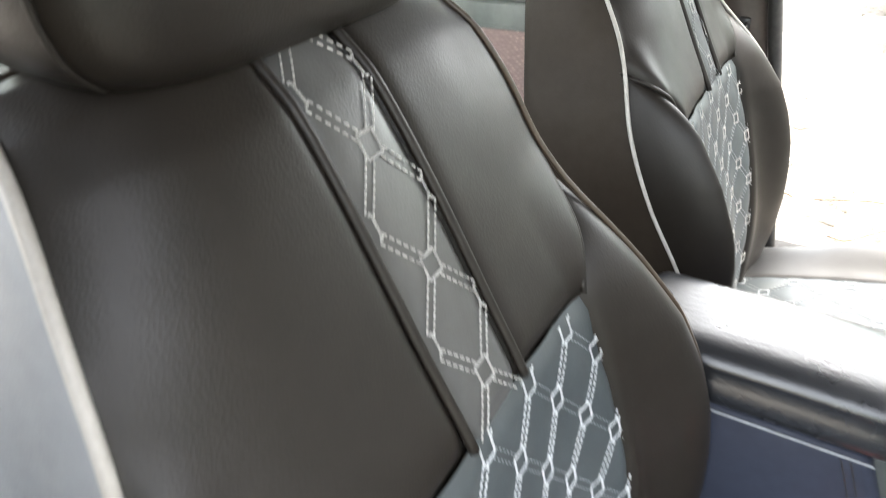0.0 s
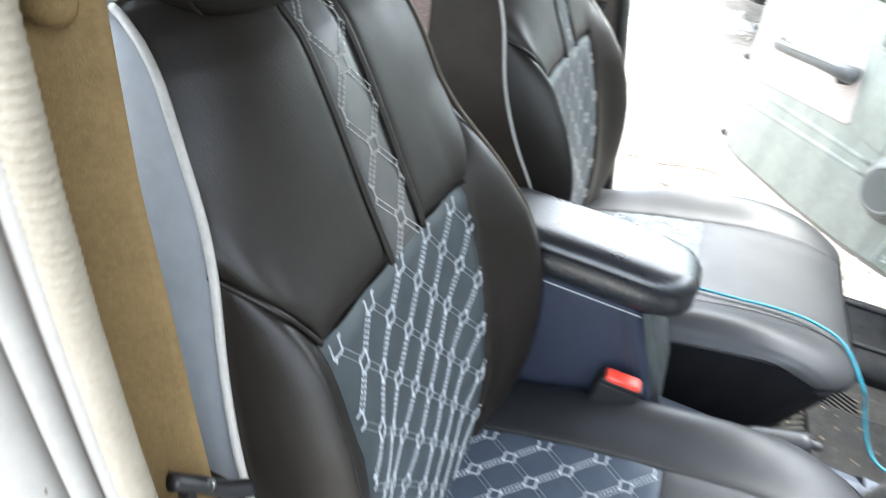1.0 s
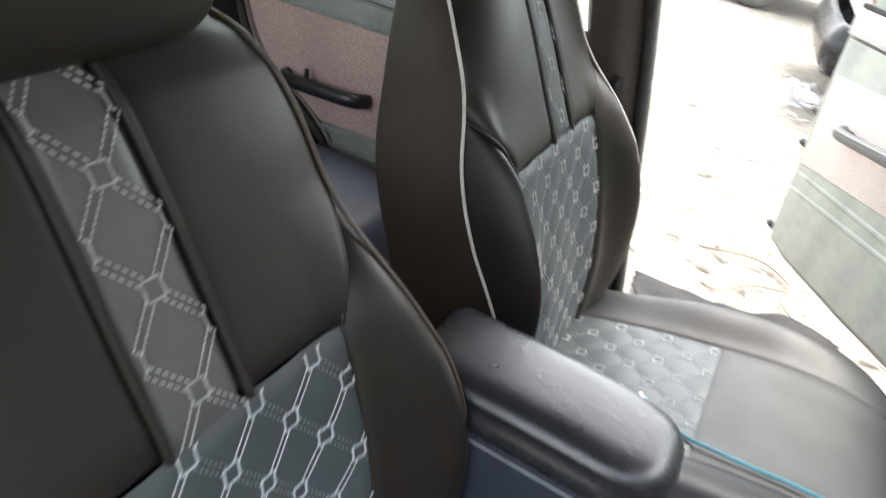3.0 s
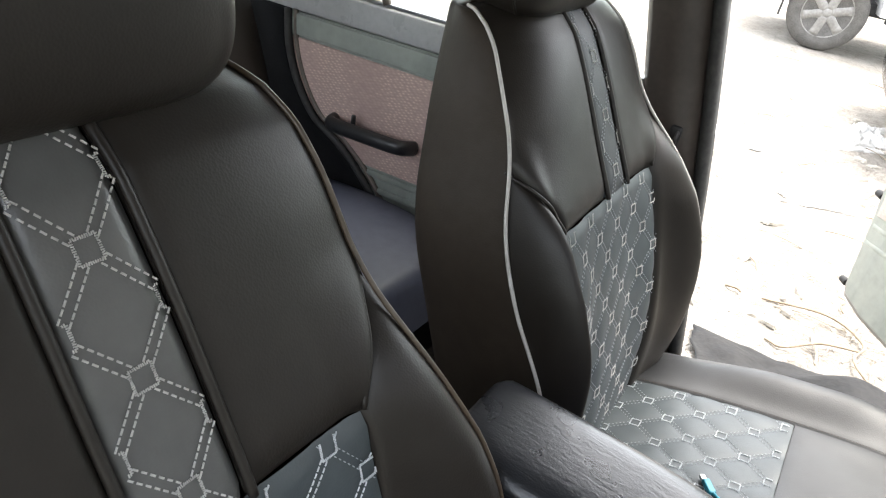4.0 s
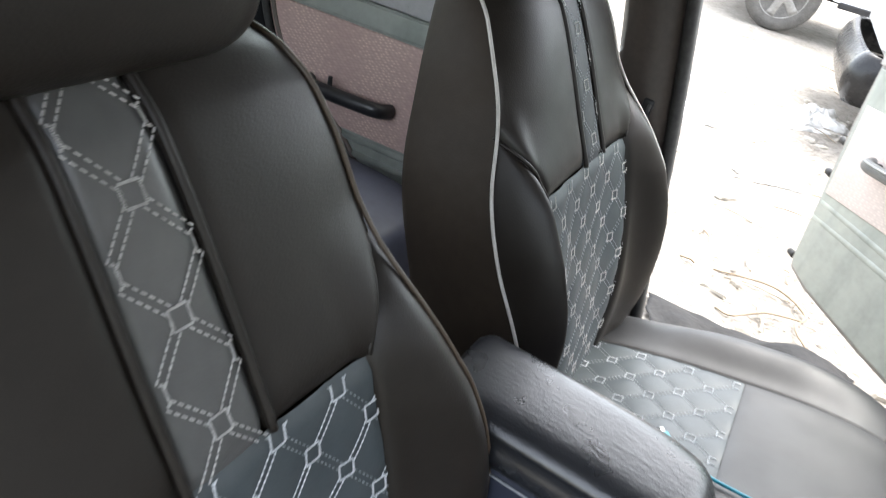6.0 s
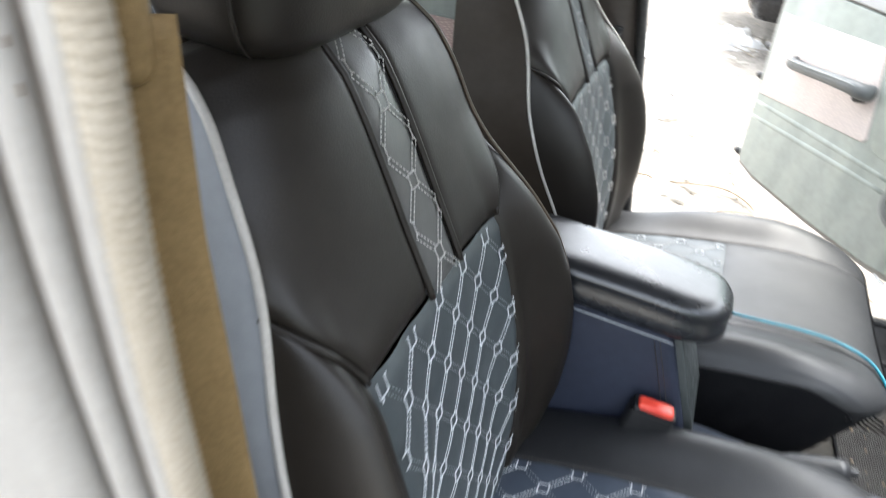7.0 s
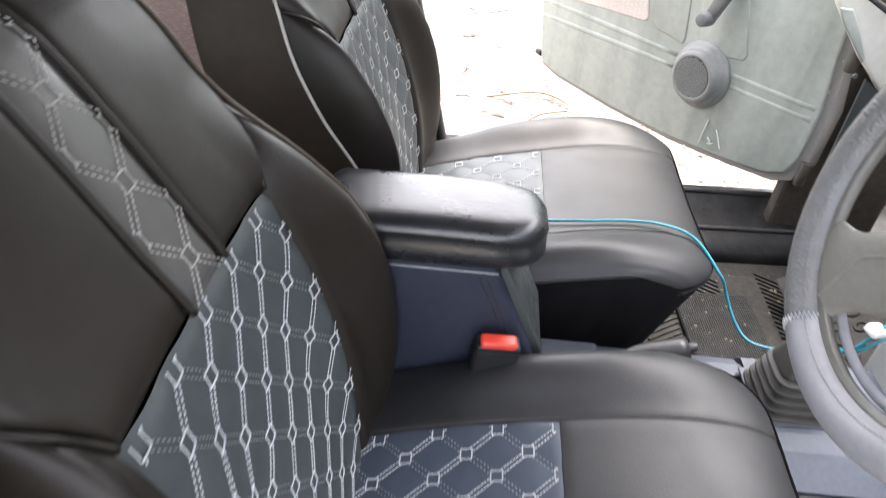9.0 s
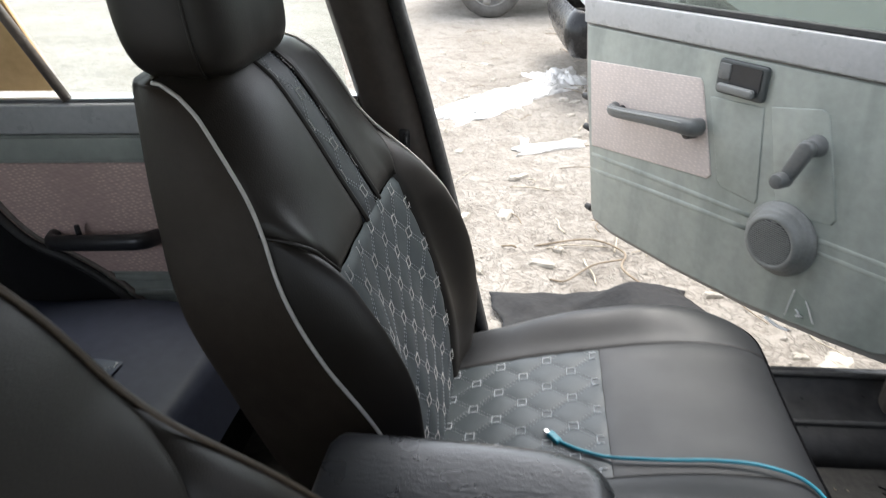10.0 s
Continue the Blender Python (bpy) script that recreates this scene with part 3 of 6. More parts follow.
    if dim_set[0]:
        tagged(mesh_part("faint_stitching", *dim_set, THREAD_DIM, parent, smooth=False), "fine dotted stitching, greyed for its weak sheen", kind="stuff")
    return tagged(ob, "pale embroidered lattice of small squares and double lines", kind="stuff")


def seam_stitches(points, normal_hint, name, parent, mat, step=0.0042, length=0.003, width=0.0011):
    """A row of single stitches along a seam."""
    verts, faces = [], []
    pts = [Vector(p) for p in points]
    left = 0.0
    for a, b in zip(pts, pts[1:]):
        seg = (b - a).length
        d = (b - a).normalized()
        w = d.cross(Vector(normal_hint)).normalized() * (width / 2)
        o = Vector(normal_hint) * 0.001
        while left < seg:
            c = a + d * left
            h = d * (length / 2)
            base = len(verts)
            verts.extend([c - h - w, c + h - w, c + h + w, c - h + w, c - h * 0.7 + o, c + h * 0.7 + o])
            for f in ((0, 1, 5, 4), (3, 4, 5, 2), (0, 4, 3), (1, 2, 5)):
                faces.append(tuple(base + k for k in f))
            left += step
        left -= seg
    ob = mesh_part(name, verts, faces, mat, parent, smooth=False)
    return tagged(ob, kind="stuff")


# Cushion: forward parameter s = x at the seam, height, rise of the side bolsters
CX = [0.04, 0.10, 0.16, 0.22, 0.28, 0.334, 0.40, 0.46, 0.52, 0.565, 0.592, 0.608, 0.614, 0.613, 0.606]
CZ = [-0.385, -0.366, -0.348, -0.332, -0.318, -0.306, -0.291, -0.282, -0.279, -0.284, -0.293, -0.302, -0.309, -0.314, -0.317]
CT = [0.0, 0.06, 0.12, 0.18, 0.24, 0.295, 0.36, 0.42, 0.48, 0.526, 0.558, 0.586, 0.612, 0.640, 0.670]
RISE_T = [0.0, 0.08, 0.12, 0.18, 0.245, 0.37, 0.45, 0.53, 0.60, 0.67]
RISE = [-0.010, 0.0, 0.006, 0.020, 0.029, 0.027, 0.016, 0.004, 0.0, 0.0]
SIDE_Q = [0.0, 0.10, 0.142, 0.165, 0.200, 0.235, 0.262, 0.285, 0.312, 0.330]
SIDE_Y = [0.0, 0.10, 0.142, 0.164, 0.197, 0.228, 0.247, 0.257, 0.262, 0.258]
SIDE_H = [-0.005, -0.003, 0.0, 0.55, 1.0, 0.72, 0.0, 0.0, 0.0, 0.0]
SIDE_D = [0.0, 0.0, 0.0, 0.0, 0.0, 0.0, -0.001, -0.004, -0.009, -0.013]


def cushion_point(t, q, lift=0.0):
    a = abs(q)
    x, z = soft_interp(t, CT, CX, 0.016), soft_interp(t, CT, CZ, 0.016)
    y = interp(a, SIDE_Q, SIDE_Y)
    h = smoothstep(0.142, 0.222, a) * (1 - smoothstep(0.222, 0.292, a)) if a > 0.142 else interp(a, SIDE_Q, SIDE_H)
    rise = soft_interp(t, RISE_T, RISE, 0.02)
    down = interp(a, SIDE_Q, SIDE_D)
    front = smoothstep(0.52, 0.67, t)
    z2 = z + (h * rise if a > 0.142 else h) + down * (1 - front * 0.75)
    z2 = max(z2, -0.405) if a > 0.2 else z2
    r = 0.085
    over = max(y - (0.262 - r), 0.0)
    corner = (r - math.sqrt(max(r * r - over * over, 0))) * smoothstep(0.36, 0.56, t)
    taper = 1.0 - 0.05 * smoothstep(0.25, 0.0, t)
    return Vector((x - corner + lift * 0.5 * front, math.copysign(y * taper, q), z2 + lift * (1 - 0.6 * front)))


def make_seat(name, at, label, strip_shift=0.0, outer_grey=False, back_bold=1, cushion_bold=0, head_shift=0.0, head_half=0.122, lattice=(0.26, 0.034), lattice_pitch=(PITCH_P, PITCH_Q)):
    seat = thing(name, pose(*at), label, "car seat", "front seats")
    back = part("backrest", bmesh.new(), LEATHER_SIDE, seat, "dark leather backrest shell")
    # shell: sides and rear

    def shell(u, v):
        s = -0.40 + 0.68 * u
        w = 2 * v - 1
        hw, xe, ze, xr = half_width(s, w), edge_x(s, w), interp(s, BS, BEZ), interp(s, BS, BRX)
        a = abs(w)
        if a > 0.45:
            f = (a - 0.45) / 0.55
            rear_hw = hw - 0.012 - 0.020 * smoothstep(0.02, -0.3, s)
            x = xr + (xe - xr) * f
            y = rear_hw + (hw - rear_hw) * f ** 0.8 + 0.006 * math.sin(math.pi * f)
        else:
            f = a / 0.45
            rear_hw = hw - 0.012 - 0.020 * smoothstep(0.02, -0.3, s)
            y = rear_hw * math.sin(f * math.pi / 2) ** 0.9
            x = xr - 0.022 * math.cos(f * math.pi / 2) ** 0.8
        return Vector((x, math.copysign(y, w), ze))

    if outer_grey:
        mesh_part("outer_side_panel", *grid_mesh(lambda u, v: shell(0.44 + 0.56 * u, 0.001 + 0.266 * v) + Vector((0, -0.0015, 0)), 30, 18, flip=True), GREY_VINYL, back, "blue-grey vinyl outer side panel")
    vs, fs = grid_mesh(shell, 36, 57, flip=True)
    me = back.data
    me.from_pydata([tuple(p) for p in vs], [], fs)
    me.polygons.foreach_set("use_smooth", [True] * len(me.polygons))
    # padded panels of the front face
    n_ins = (72, 72)

    def insert_fn(u, v):
        s = -0.40 + 0.40 * u
        y = (2 * v - 1) * insert_width(s, 2 * v - 1)
        lift = quilt(-s * 1.09 - 0.008, y + LEAN * -s * 1.09 + 0.019, BACK_PITCH) + puffed(0.5, v, 0.004, 12) + (-0.004 * smoothstep(-0.012, 0.0, s))
        return back_point(s, y, lift)

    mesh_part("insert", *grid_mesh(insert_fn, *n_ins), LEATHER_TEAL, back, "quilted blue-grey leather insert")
    stitch_mesh(lambda p, q: back_point(-p / 1.09, q - LEAN * p, 0.0012 + quilt(p - 0.008, q + 0.019, BACK_PITCH) * 0.5),
                lambda p, q: -0.001 > -p / 1.09 > -0.385 and abs(q - LEAN * p) < insert_width(-p / 1.09, q - LEAN * p) - 0.003,
                (0.0, 0.42), (-0.18, 0.20), 0.008, -0.019, "stitching", back, back_bold, mat=THREAD_SOFT if back_bold < 0 else THREAD, pitch=BACK_PITCH)

    strip_hw = 0.033

    def strip_edge(s):
        return strip_hw - 0.004 * smoothstep(0.05, 0.26, s)

    def strip_fn(u, v):
        s = 0.28 * u
        y = strip_shift + (2 * v - 1) * strip_edge(s)
        return back_point(s, y, 0.003 * (1 - abs(2 * v - 1) ** 4) - 0.004 * (abs(2 * v - 1) ** 10) - 0.004 * smoothstep(0.012, 0.0, s))

    mesh_part("centre_strip", *grid_mesh(strip_fn, 60, 16), LEATHER_SLATE if back_bold < 0 else LEATHER_STRIP_SHEEN, back, "grey leather centre strip")
    stitch_mesh(lambda p, q: back_point(p / 1.12, strip_shift + q, 0.0036),
                lambda p, q: 0.002 < p / 1.12 < 0.262 and abs(q) < strip_hw - 0.0045,
                (0.0, 0.30), (-0.034, 0.034), 0.031, 0.0, "stitching", back, min(back_bold, 0), back_bold < 0, THREAD_SOFT)

    for side in (-1, 1):
        seam_end = half_width(seam_height(0.195, side), side)

        def shoulder(u, v, side=side, seam_end=seam_end):
            inner = strip_shift * side + strip_hw + 0.002
            low = seam_height(inner + (0.195 - inner) * v, side)
            s = low + (0.28 - low) * u
            inner = strip_shift * side + strip_edge(s) + 0.002
            y_low, y_full = inner + (seam_end - inner) * v, inner + (half_width(s, side) - inner) * v
            y = y_low + (y_full - y_low) * smoothstep(0.0, 0.35, u)
            return back_point(s, side * y, puffed(u if u < 0.5 else 0.5, v if v < 0.5 else 0.5, 0.010, 16) + 0.004)

        mesh_part("shoulder_panel", *grid_mesh(shoulder, 70, 44, flip=side < 0), LEATHER, back, "smooth black leather panel")

        def bolster(u, v, side=side, seam_end=seam_end):
            c = corner(side) + 0.001
            top = seam_height(c + (0.195 - c) * v, side)
            s = -0.40 + (top + 0.40) * u
            inner = insert_width(s, side) + 0.001
            y_top, y_full = c + (seam_end - c) * v, inner + (half_width(s, side) - inner) * v
            y = y_full + (y_top - y_full) * smoothstep(0.8, 1.0, u) * (1 - v * v)
            return back_point(s, side * y, puffed(u if u > 0.5 else 0.5, v if v < 0.5 else 0.5, 0.010, 14) + 0.004)

        mesh_part("side_bolster", *grid_mesh(bolster, 64, 44, flip=side < 0), LEATHER, back, "black leather side bolster")
        edge = []
        for k in range(60):
            s = -0.38 + 0.655 * k / 59
            e = back_point(s, side * half_width(s, side) * (0.968 if side > 0 else 1.0), 0.0055 if side > 0 else 0.003)
            e.y += side * (0.0015 if side > 0 else 0.003)
            edge.append(e)
        mesh_part("piping", *tube(edge, 0.0037 if outer_grey and side < 0 else 0.0024, 10), *((PIPING_DARK, back, "dark brown piping") if outer_grey and side > 0 else (PIPING, back, "pale grey piping")))
        cord = []
        for k in range(24):
            c = corner(side) + 0.0005
            yy = c + (0.194 - c) * k / 23
            cord.append(back_point(seam_height(yy, side) + 0.0005, side * yy, -0.0005))
        mesh_part("seam_cord", *tube(cord, 0.0024, 8), LEATHER, back)
        mesh_part("seam_cord", *tube([back_point(s, side * (strip_edge(s) + 0.0035) + strip_shift, 0.0018) for s in np.linspace(0.0, 0.275, 50)], 0.0036, 8), LEATHER, back)
        seam = [back_point(s, side * (strip_edge(s) + 0.0035) + strip_shift, 0.0038) for s in np.linspace(0.005, 0.26, 50)]
        seam_stitches(seam, (0.92, 0, 0.39), "seam", back, THREAD_DARK)

    def cap(u, v):
        w = 2 * v - 1
        a, b = back_point(0.28, w * half_width(0.28, w), 0.003), shell(1.0, 0.5 + 0.5 * w)
        return a.lerp(b, u) + Vector((0, 0, 0.004 * math.sin(math.pi * u)))

    mesh_part("top_cap", *grid_mesh(cap, 8, 40), LEATHER_SIDE, back, "dark leather top of the backrest")

    # headrest: pillow on two posts
    head = part("headrest", bmesh.new(), LEATHER, seat, "black leather headrest")

    def pillow(u, v):
        a, b = 2 * math.pi * v, math.pi * (u - 0.5)
        def sp(c, e):
            return math.copysign(abs(c) ** e, c)
        x = sp(math.cos(b), 0.42) * sp(math.cos(a), 0.62)
        y = sp(math.cos(b), 0.42) * sp(math.sin(a), 0.45)
        z = sp(math.sin(b), 0.62)
        wide = head_half - 0.007 * z
        return Vector((-0.196 + 0.070 * x - 0.012 * z, head_shift + wide * y, 0.302 + 0.096 * z - 0.010 * abs(y) ** 3 * (z < 0)))

    vs, fs = grid_mesh(pillow, 40, 65)
    head.data.from_pydata([tuple(p) for p in vs], [], fs)
    head.data.polygons.foreach_set("use_smooth", [True] * len(head.data.polygons))
    for side in (-1, 1):
        part("headrest_post", cylinder(0.006, 0.006, 0.09, (-0.19, head_shift + side * 0.06, 0.225), n=16), METAL, head, "metal post")
        v0, v1 = (0.200, 0.372) if side > 0 else (0.628, 0.800)
        out = Vector((0, side * 0.0015, 0))
        gusset = mesh_part("side_gusset", *grid_mesh(lambda u, v: pillow(0.06 + 0.88 * u, v0 + (v1 - v0) * v) + out, 36, 18), LEATHER, head, "smooth black leather side panel")
        front_v = v0 if side > 0 else v1
        rim = [pillow(u, front_v) + Vector((0.0012, side * 0.001, 0)) for u in np.linspace(0.06, 0.94, 40)]
        mesh_part("seam_cord", *tube(rim, 0.0018, 6), LEATHER, gusset)
        seam_stitches([p + Vector((0.001, -side * 0.005, 0)) for p in rim], (1, 0, 0), "seam", gusset, THREAD_SOFT, 0.0052, 0.0034)

    # cushion
    cush = part("seat_cushion", bmesh.new(), LEATHER, seat, "black leather seat cushion")

    def rim_fn(u, v):
        t = 0.67 * u
        return cushion_point(t, (2 * v - 1) * 0.330, -0.008)

    vs, fs = grid_mesh(rim_fn, 50, 61, flip=True)
    cush.data.from_pydata([tuple(p) for p in vs], [], fs[::1])
    cush.data.polygons.foreach_set("use_smooth", [True] * len(cush.data.polygons))

    def c_insert(u, v):
        t, q = 0.2995 * u, (2 * v - 1) * 0.1415
        return cushion_point(t, q, quilt(t - lattice[0], q - lattice[1], lattice_pitch) - 0.002 * abs(2 * v - 1) ** 16 - 0.0012 * smoothstep(0.975, 1.0, u))

    mesh_part("cushion_insert", *grid_mesh(c_insert, 66, 66), LEATHER_TEAL if cushion_bold < 0 else LEATHER_SKY_TINT, cush, "quilted blue-grey leather insert")
    stitch_mesh(lambda p, q: cushion_point(p, q, 0.0012 + 0.5 * quilt(p - lattice[0], q - lattice[1], lattice_pitch)),
                lambda p, q: 0.03 < p < 0.294 and abs(q) < 0.137,
                (0.0, 0.30), (-0.14, 0.14), *lattice, "stitching", cush, cushion_bold, pitch=lattice_pitch)

    def c_front(u, v):
        t, q = 0.3005 + 0.3665 * u, (2 * v - 1) * 0.142
        return cushion_point(t, q, puffed(0.5 if u > 0.5 else u, v, 0.0015, 40) + 0.001)

    mesh_part("front_panel", *grid_mesh(c_front, 46, 30), LEATHER_CUSHION, cush, "smooth black leather front panel")
    for side in (-1, 1):
        def c_side(u, v, side=side):
            return cushion_point(0.67 * u, side * (0.143 + 0.187 * v), puffed(0.5, v if v < 0.5 else 0.5, 0.003, 24) + 0.002)
        mesh_part("side_panel", *grid_mesh(c_side, 60, 34, flip=side < 0), LEATHER_CUSHION, cush, "black leather cushion side")
        rim = [cushion_point(t, side * 0.330, 0.0) + Vector((0, side * 0.002, -0.002)) for t in np.linspace(0.05, 0.66, 60)]
        mesh_part("welt", *tube(rim, 0.0020, 6), CLOTH_BLACK, cush)
        seam = [cushion_point(t, side * 0.1455, 0.0015) for t in np.linspace(0.05, 0.62, 70)]
        seam_stitches(seam, (0, 0, 1), "seam", cush, THREAD_DARK)

    # gathered black cloth under the cushion
    def skirt(u, v):
        w = 2 * v - 1
        if abs(w) < 0.42:
            f = w / 0.42
            r = cushion_point(0.600 - 0.025 * f ** 4, f * 0.300, 0)
            p = Vector((r.x + 0.005, r.y + 0.004 * f ** 3, r.z))
        else:
            f = (abs(w) - 0.42) / 0.58
            r = cushion_point(0.575 * (1 - f), math.copysign(0.300 + 0.018 * smoothstep(0.0, 0.25, f), w), 0)
            p = Vector((r.x + 0.005 * (1 - smoothstep(0.0, 0.2, f)), r.y + math.copysign(0.004, w), r.z))
        fold = 0.004 * math.sin(38 * w) * u + 0.003 * math.sin(91 * w + 2) * u
        low = Vector((p.x - 0.10 * max(0, (p.x - 0.25) / 0.35), p.y * 0.9, -0.575))
        q = p.lerp(low, u)
        q.x += fold
        q.y += math.copysign(fold, w)
        return q

    mesh_part("skirt", *grid_mesh(skirt, 12, 121, flip=True), CLOTH_BLACK, seat, "gathered black cloth skirt")
    for sy in (-0.19, 0.19):
        part("seat_rail", box((0.42, 0.03, 0.035), (0.24, sy, -0.598), 0.004), METAL, seat, "steel seat rail")
    return seat


DRIVER_Y, PASSENGER_Y = -0.147, 0.533
driver = make_seat("car_seat", (0, DRIVER_Y, BASE), "black leather driver's seat with quilted grey insert and pale piping", 0.006, True, head_shift=0.019, head_half=0.138)
tuck[:] = [0.030, 0.020]
passenger = make_seat("car_seat", (0, PASSENGER_Y, BASE), "black leather passenger seat with quilted grey insert and pale piping", 0.017, False, -1, -1, -0.006, lattice=(0.251, 0.028), lattice_pitch=(0.0393, PITCH_Q))


# ---- ground ----
def ground_height(x, y):
    """Soft swells with trodden dents and ridges on them."""
    d = math.hypot(x, y - 3)
    if d > 40:
        return 0.0
    h = 0.010 * noise.fractal(Vector((x * 1.3, y * 1.3, 0)), 1.0, 2.0, 5)
    if d < 6:
        n = noise.noise(Vector((x * 5.5 + 1.5 * noise.noise(Vector((x * 2, y * 2, 7))), y * 5.5, 3)))
        h += 0.013 * (1 - 2.2 * abs(n)) * smoothstep(6, 4, d)
    return h


def ground():
    def spread(k, n):
        w = 2 * k / (n - 1) - 1
        return math.copysign(5.0 * abs(w) + 400 * abs(w) ** 7, w)
    n = 241
    verts, faces = [], []
    for i in range(n):
        for j in range(n):
            x, y = spread(i, n) + 0.6, spread(j, n) + 3.0
            verts.append((x, y, ground_height(x, y)))
    for i in range(n - 1):
        for j in range(n - 1):
            faces.append((i * n + j, (i + 1) * n + j, (i + 1) * n + j + 1, i * n + j + 1))
    tagged(mesh_part("ground", verts, faces, SAND), "pale trodden sandy ground with litter", "ground", kind="structure")


ground()

# plain unseen wall, added ahead of the car to darken the leather's reflections
WALL = vary(material("grey_plaster", (0.34, 0.32, 0.29), 0.9), (0.27, 0.25, 0.225), (0.40, 0.38, 0.35), 1.2, 14, bump=0.4, bump_scale=40, distance=0.01)
tagged(part("unseen_wall_front", box((0.22, 11.5, 3.6), (3.6, -1.45, 1.8), 0.02), WALL), "unseen plain grey wall added to darken reflections", "wall", kind="structure")


# ---- car shell ----
YAW = 0.06  # the body's side runs slightly outwards to the front


def side_y(x):
    return 0.86 + YAW * x


CENTRE = (DRIVER_Y + PASSENGER_Y) / 2


def structure(ob, label, category):
    return tagged(ob, label, category, kind="structure")


FLOOR_Z = BASE - 0.62
structure(part("floor", box((2.9, 1.42, 0.03), (-0.05, CENTRE, FLOOR_Z - 0.015), 0.003), MAT_RUBBER), "dark dusty rubber-covered car floor", "floor")
structure(part("ceiling", box((2.23, 1.36, 0.04), (-0.48, CENTRE, BASE + 0.64), 0.01), HEADLINER), "dark grey-brown cloth car headliner", "ceiling")

structure(part("roof_rail_left", box((2.35, 0.06, 0.09), (-0.42, CENTRE + 0.63, BASE + 0.585), 0.015, 3), HEADLINER), "dark trimmed roof rail over the doors", "roof rail")
structure(part("wall_right", box((1.0, 0.05, 0.62), (-0.72, CENTRE - 0.68, BASE - 0.28), 0.01), TRIM_BROWN), "brown trimmed rear side wall", "wall")
structure(part("wall_rear", box((0.05, 1.32, 0.66), (-1.50, CENTRE, BASE - 0.26), 0.01), TRIM_BROWN), "brown trimmed lower rear wall", "wall")
for side in (-1, 1):
    structure(part("pillar_rear", box((0.05, 0.12, 0.56), (-1.50, CENTRE + side * 0.60, BASE + 0.35), 0.01), TRIM_BROWN), "brown trimmed rear corner pillar", "pillar")
rear_pane = structure(part("window_rear", box((0.004, 1.08, 0.56), (-1.50, CENTRE, BASE + 0.35), 0), GLASS), "dusty clear tailgate window", "window")
rear_pane.visible_shadow = False
structure(part("quarter_right", box((0.42, 0.05, 0.66), (-1.28, CENTRE - 0.66, BASE + 0.36), 0.01), TRIM_BROWN), "brown trimmed rear quarter", "wall")

# sill on the open door's side: step, ridge and outer lip
sill_profile = [(-0.175, -0.618), (-0.162, -0.594), (-0.135, -0.576), (-0.10, -0.564), (-0.06, -0.555), (-0.035, -0.547), (-0.022, -0.536), (-0.010, -0.526), (0.004, -0.522), (0.020, -0.524), (0.030, -0.533), (0.042, -0.545), (0.058, -0.552), (0.065, -0.60), (0.065, -0.70), (-0.10, -0.70)]
path = [(x, side_y(x) + 0.03, BASE) for x in np.linspace(0.05, 1.35, 20)]
sill = structure(mesh_part("sill", *sweep(sill_profile, path, [((0, 1, 0), (0, 0, 1))] * 20), SILL_BLACK), "worn black door sill", "sill")
mesh_part("sill_lip", *tube([(x, side_y(x) + 0.024, BASE - 0.5225) for x in np.linspace(0.06, 1.34, 20)], 0.007, 10), RUBBER, sill, "raised rubber lip")
mesh_part("sill_crease", *tube([(x, side_y(x) - 0.078, BASE - 0.5645) for x in np.linspace(0.06, 1.34, 20)], 0.006, 8), RUBBER, sill, "pressed crease")


def pillar(name, sign, label, mats):
    """B-pillar: bands carried along its curve."""
    zs = np.linspace(-0.70, 0.70, 30)
    group_ = thing(name, Matrix.Identity(4), label, "pillar", kind="structure")
    for part_name, prof, mat, lab in mats:
        path_, fr = [], []
        for z in zs:
            xf = interp(z, [-0.70, -0.42, -0.05, 0.24, 0.45, 0.70], [0.16, 0.125, 0.045, -0.025, -0.07, -0.13])
            y = CENTRE + sign * (0.667 - 0.10 * max(z - 0.05, 0) ** 1.2 + 0.02 * max(-z, 0))
            path_.append((xf, y, BASE + z))
            fr.append(((1, 0, 0), (0, sign, 0)))
        mesh_part(part_name, *sweep(prof, path_, fr), mat, group_, lab)
    return group_


pillar("pillar_left", 1, "dark brown trimmed door pillar beside the passenger seat", [
    ("trim", [(-0.115, -0.01), (-0.10, -0.03), (-0.03, -0.035), (-0.012, -0.02), (-0.012, 0.06), (-0.115, 0.06)], TRIM_PILLAR, "dark brown plastic trim"),
    ("weatherstrip", [(-0.008, -0.02), (0.004, -0.026), (0.012, -0.015), (0.012, 0.01), (-0.008, 0.02)], RUBBER, "black rubber weatherstrip"),
])


clip = thing("belt_clip", pose(-0.015, 0.826, BASE + 0.008), "small black plastic clip on the door pillar", "clip")
part("clip_base", box((0.020, 0.010, 0.040), (0, 0, 0), 0.004, 3), PLASTIC_BLACK, clip, smooth=True)
mesh_part("hook", *tube(smooth_path([(0.004, -0.004, 0.010), (0.006, -0.016, 0.004), (0.006, -0.016, -0.010), (0.004, -0.006, -0.015)], 5), 0.0035, 8), PLASTIC_BLACK, clip)


# ---- open passenger door ----
HINGE = Vector((0.96, 0.83, BASE))
ALONG = Vector((-0.6, 0.8, 0))
INWARD = Vector((-0.8, -0.6, 0))


def door_at(u, z, d=0.0):
    return HINGE + ALONG * u + Vector((0, 0, z)) + INWARD * d


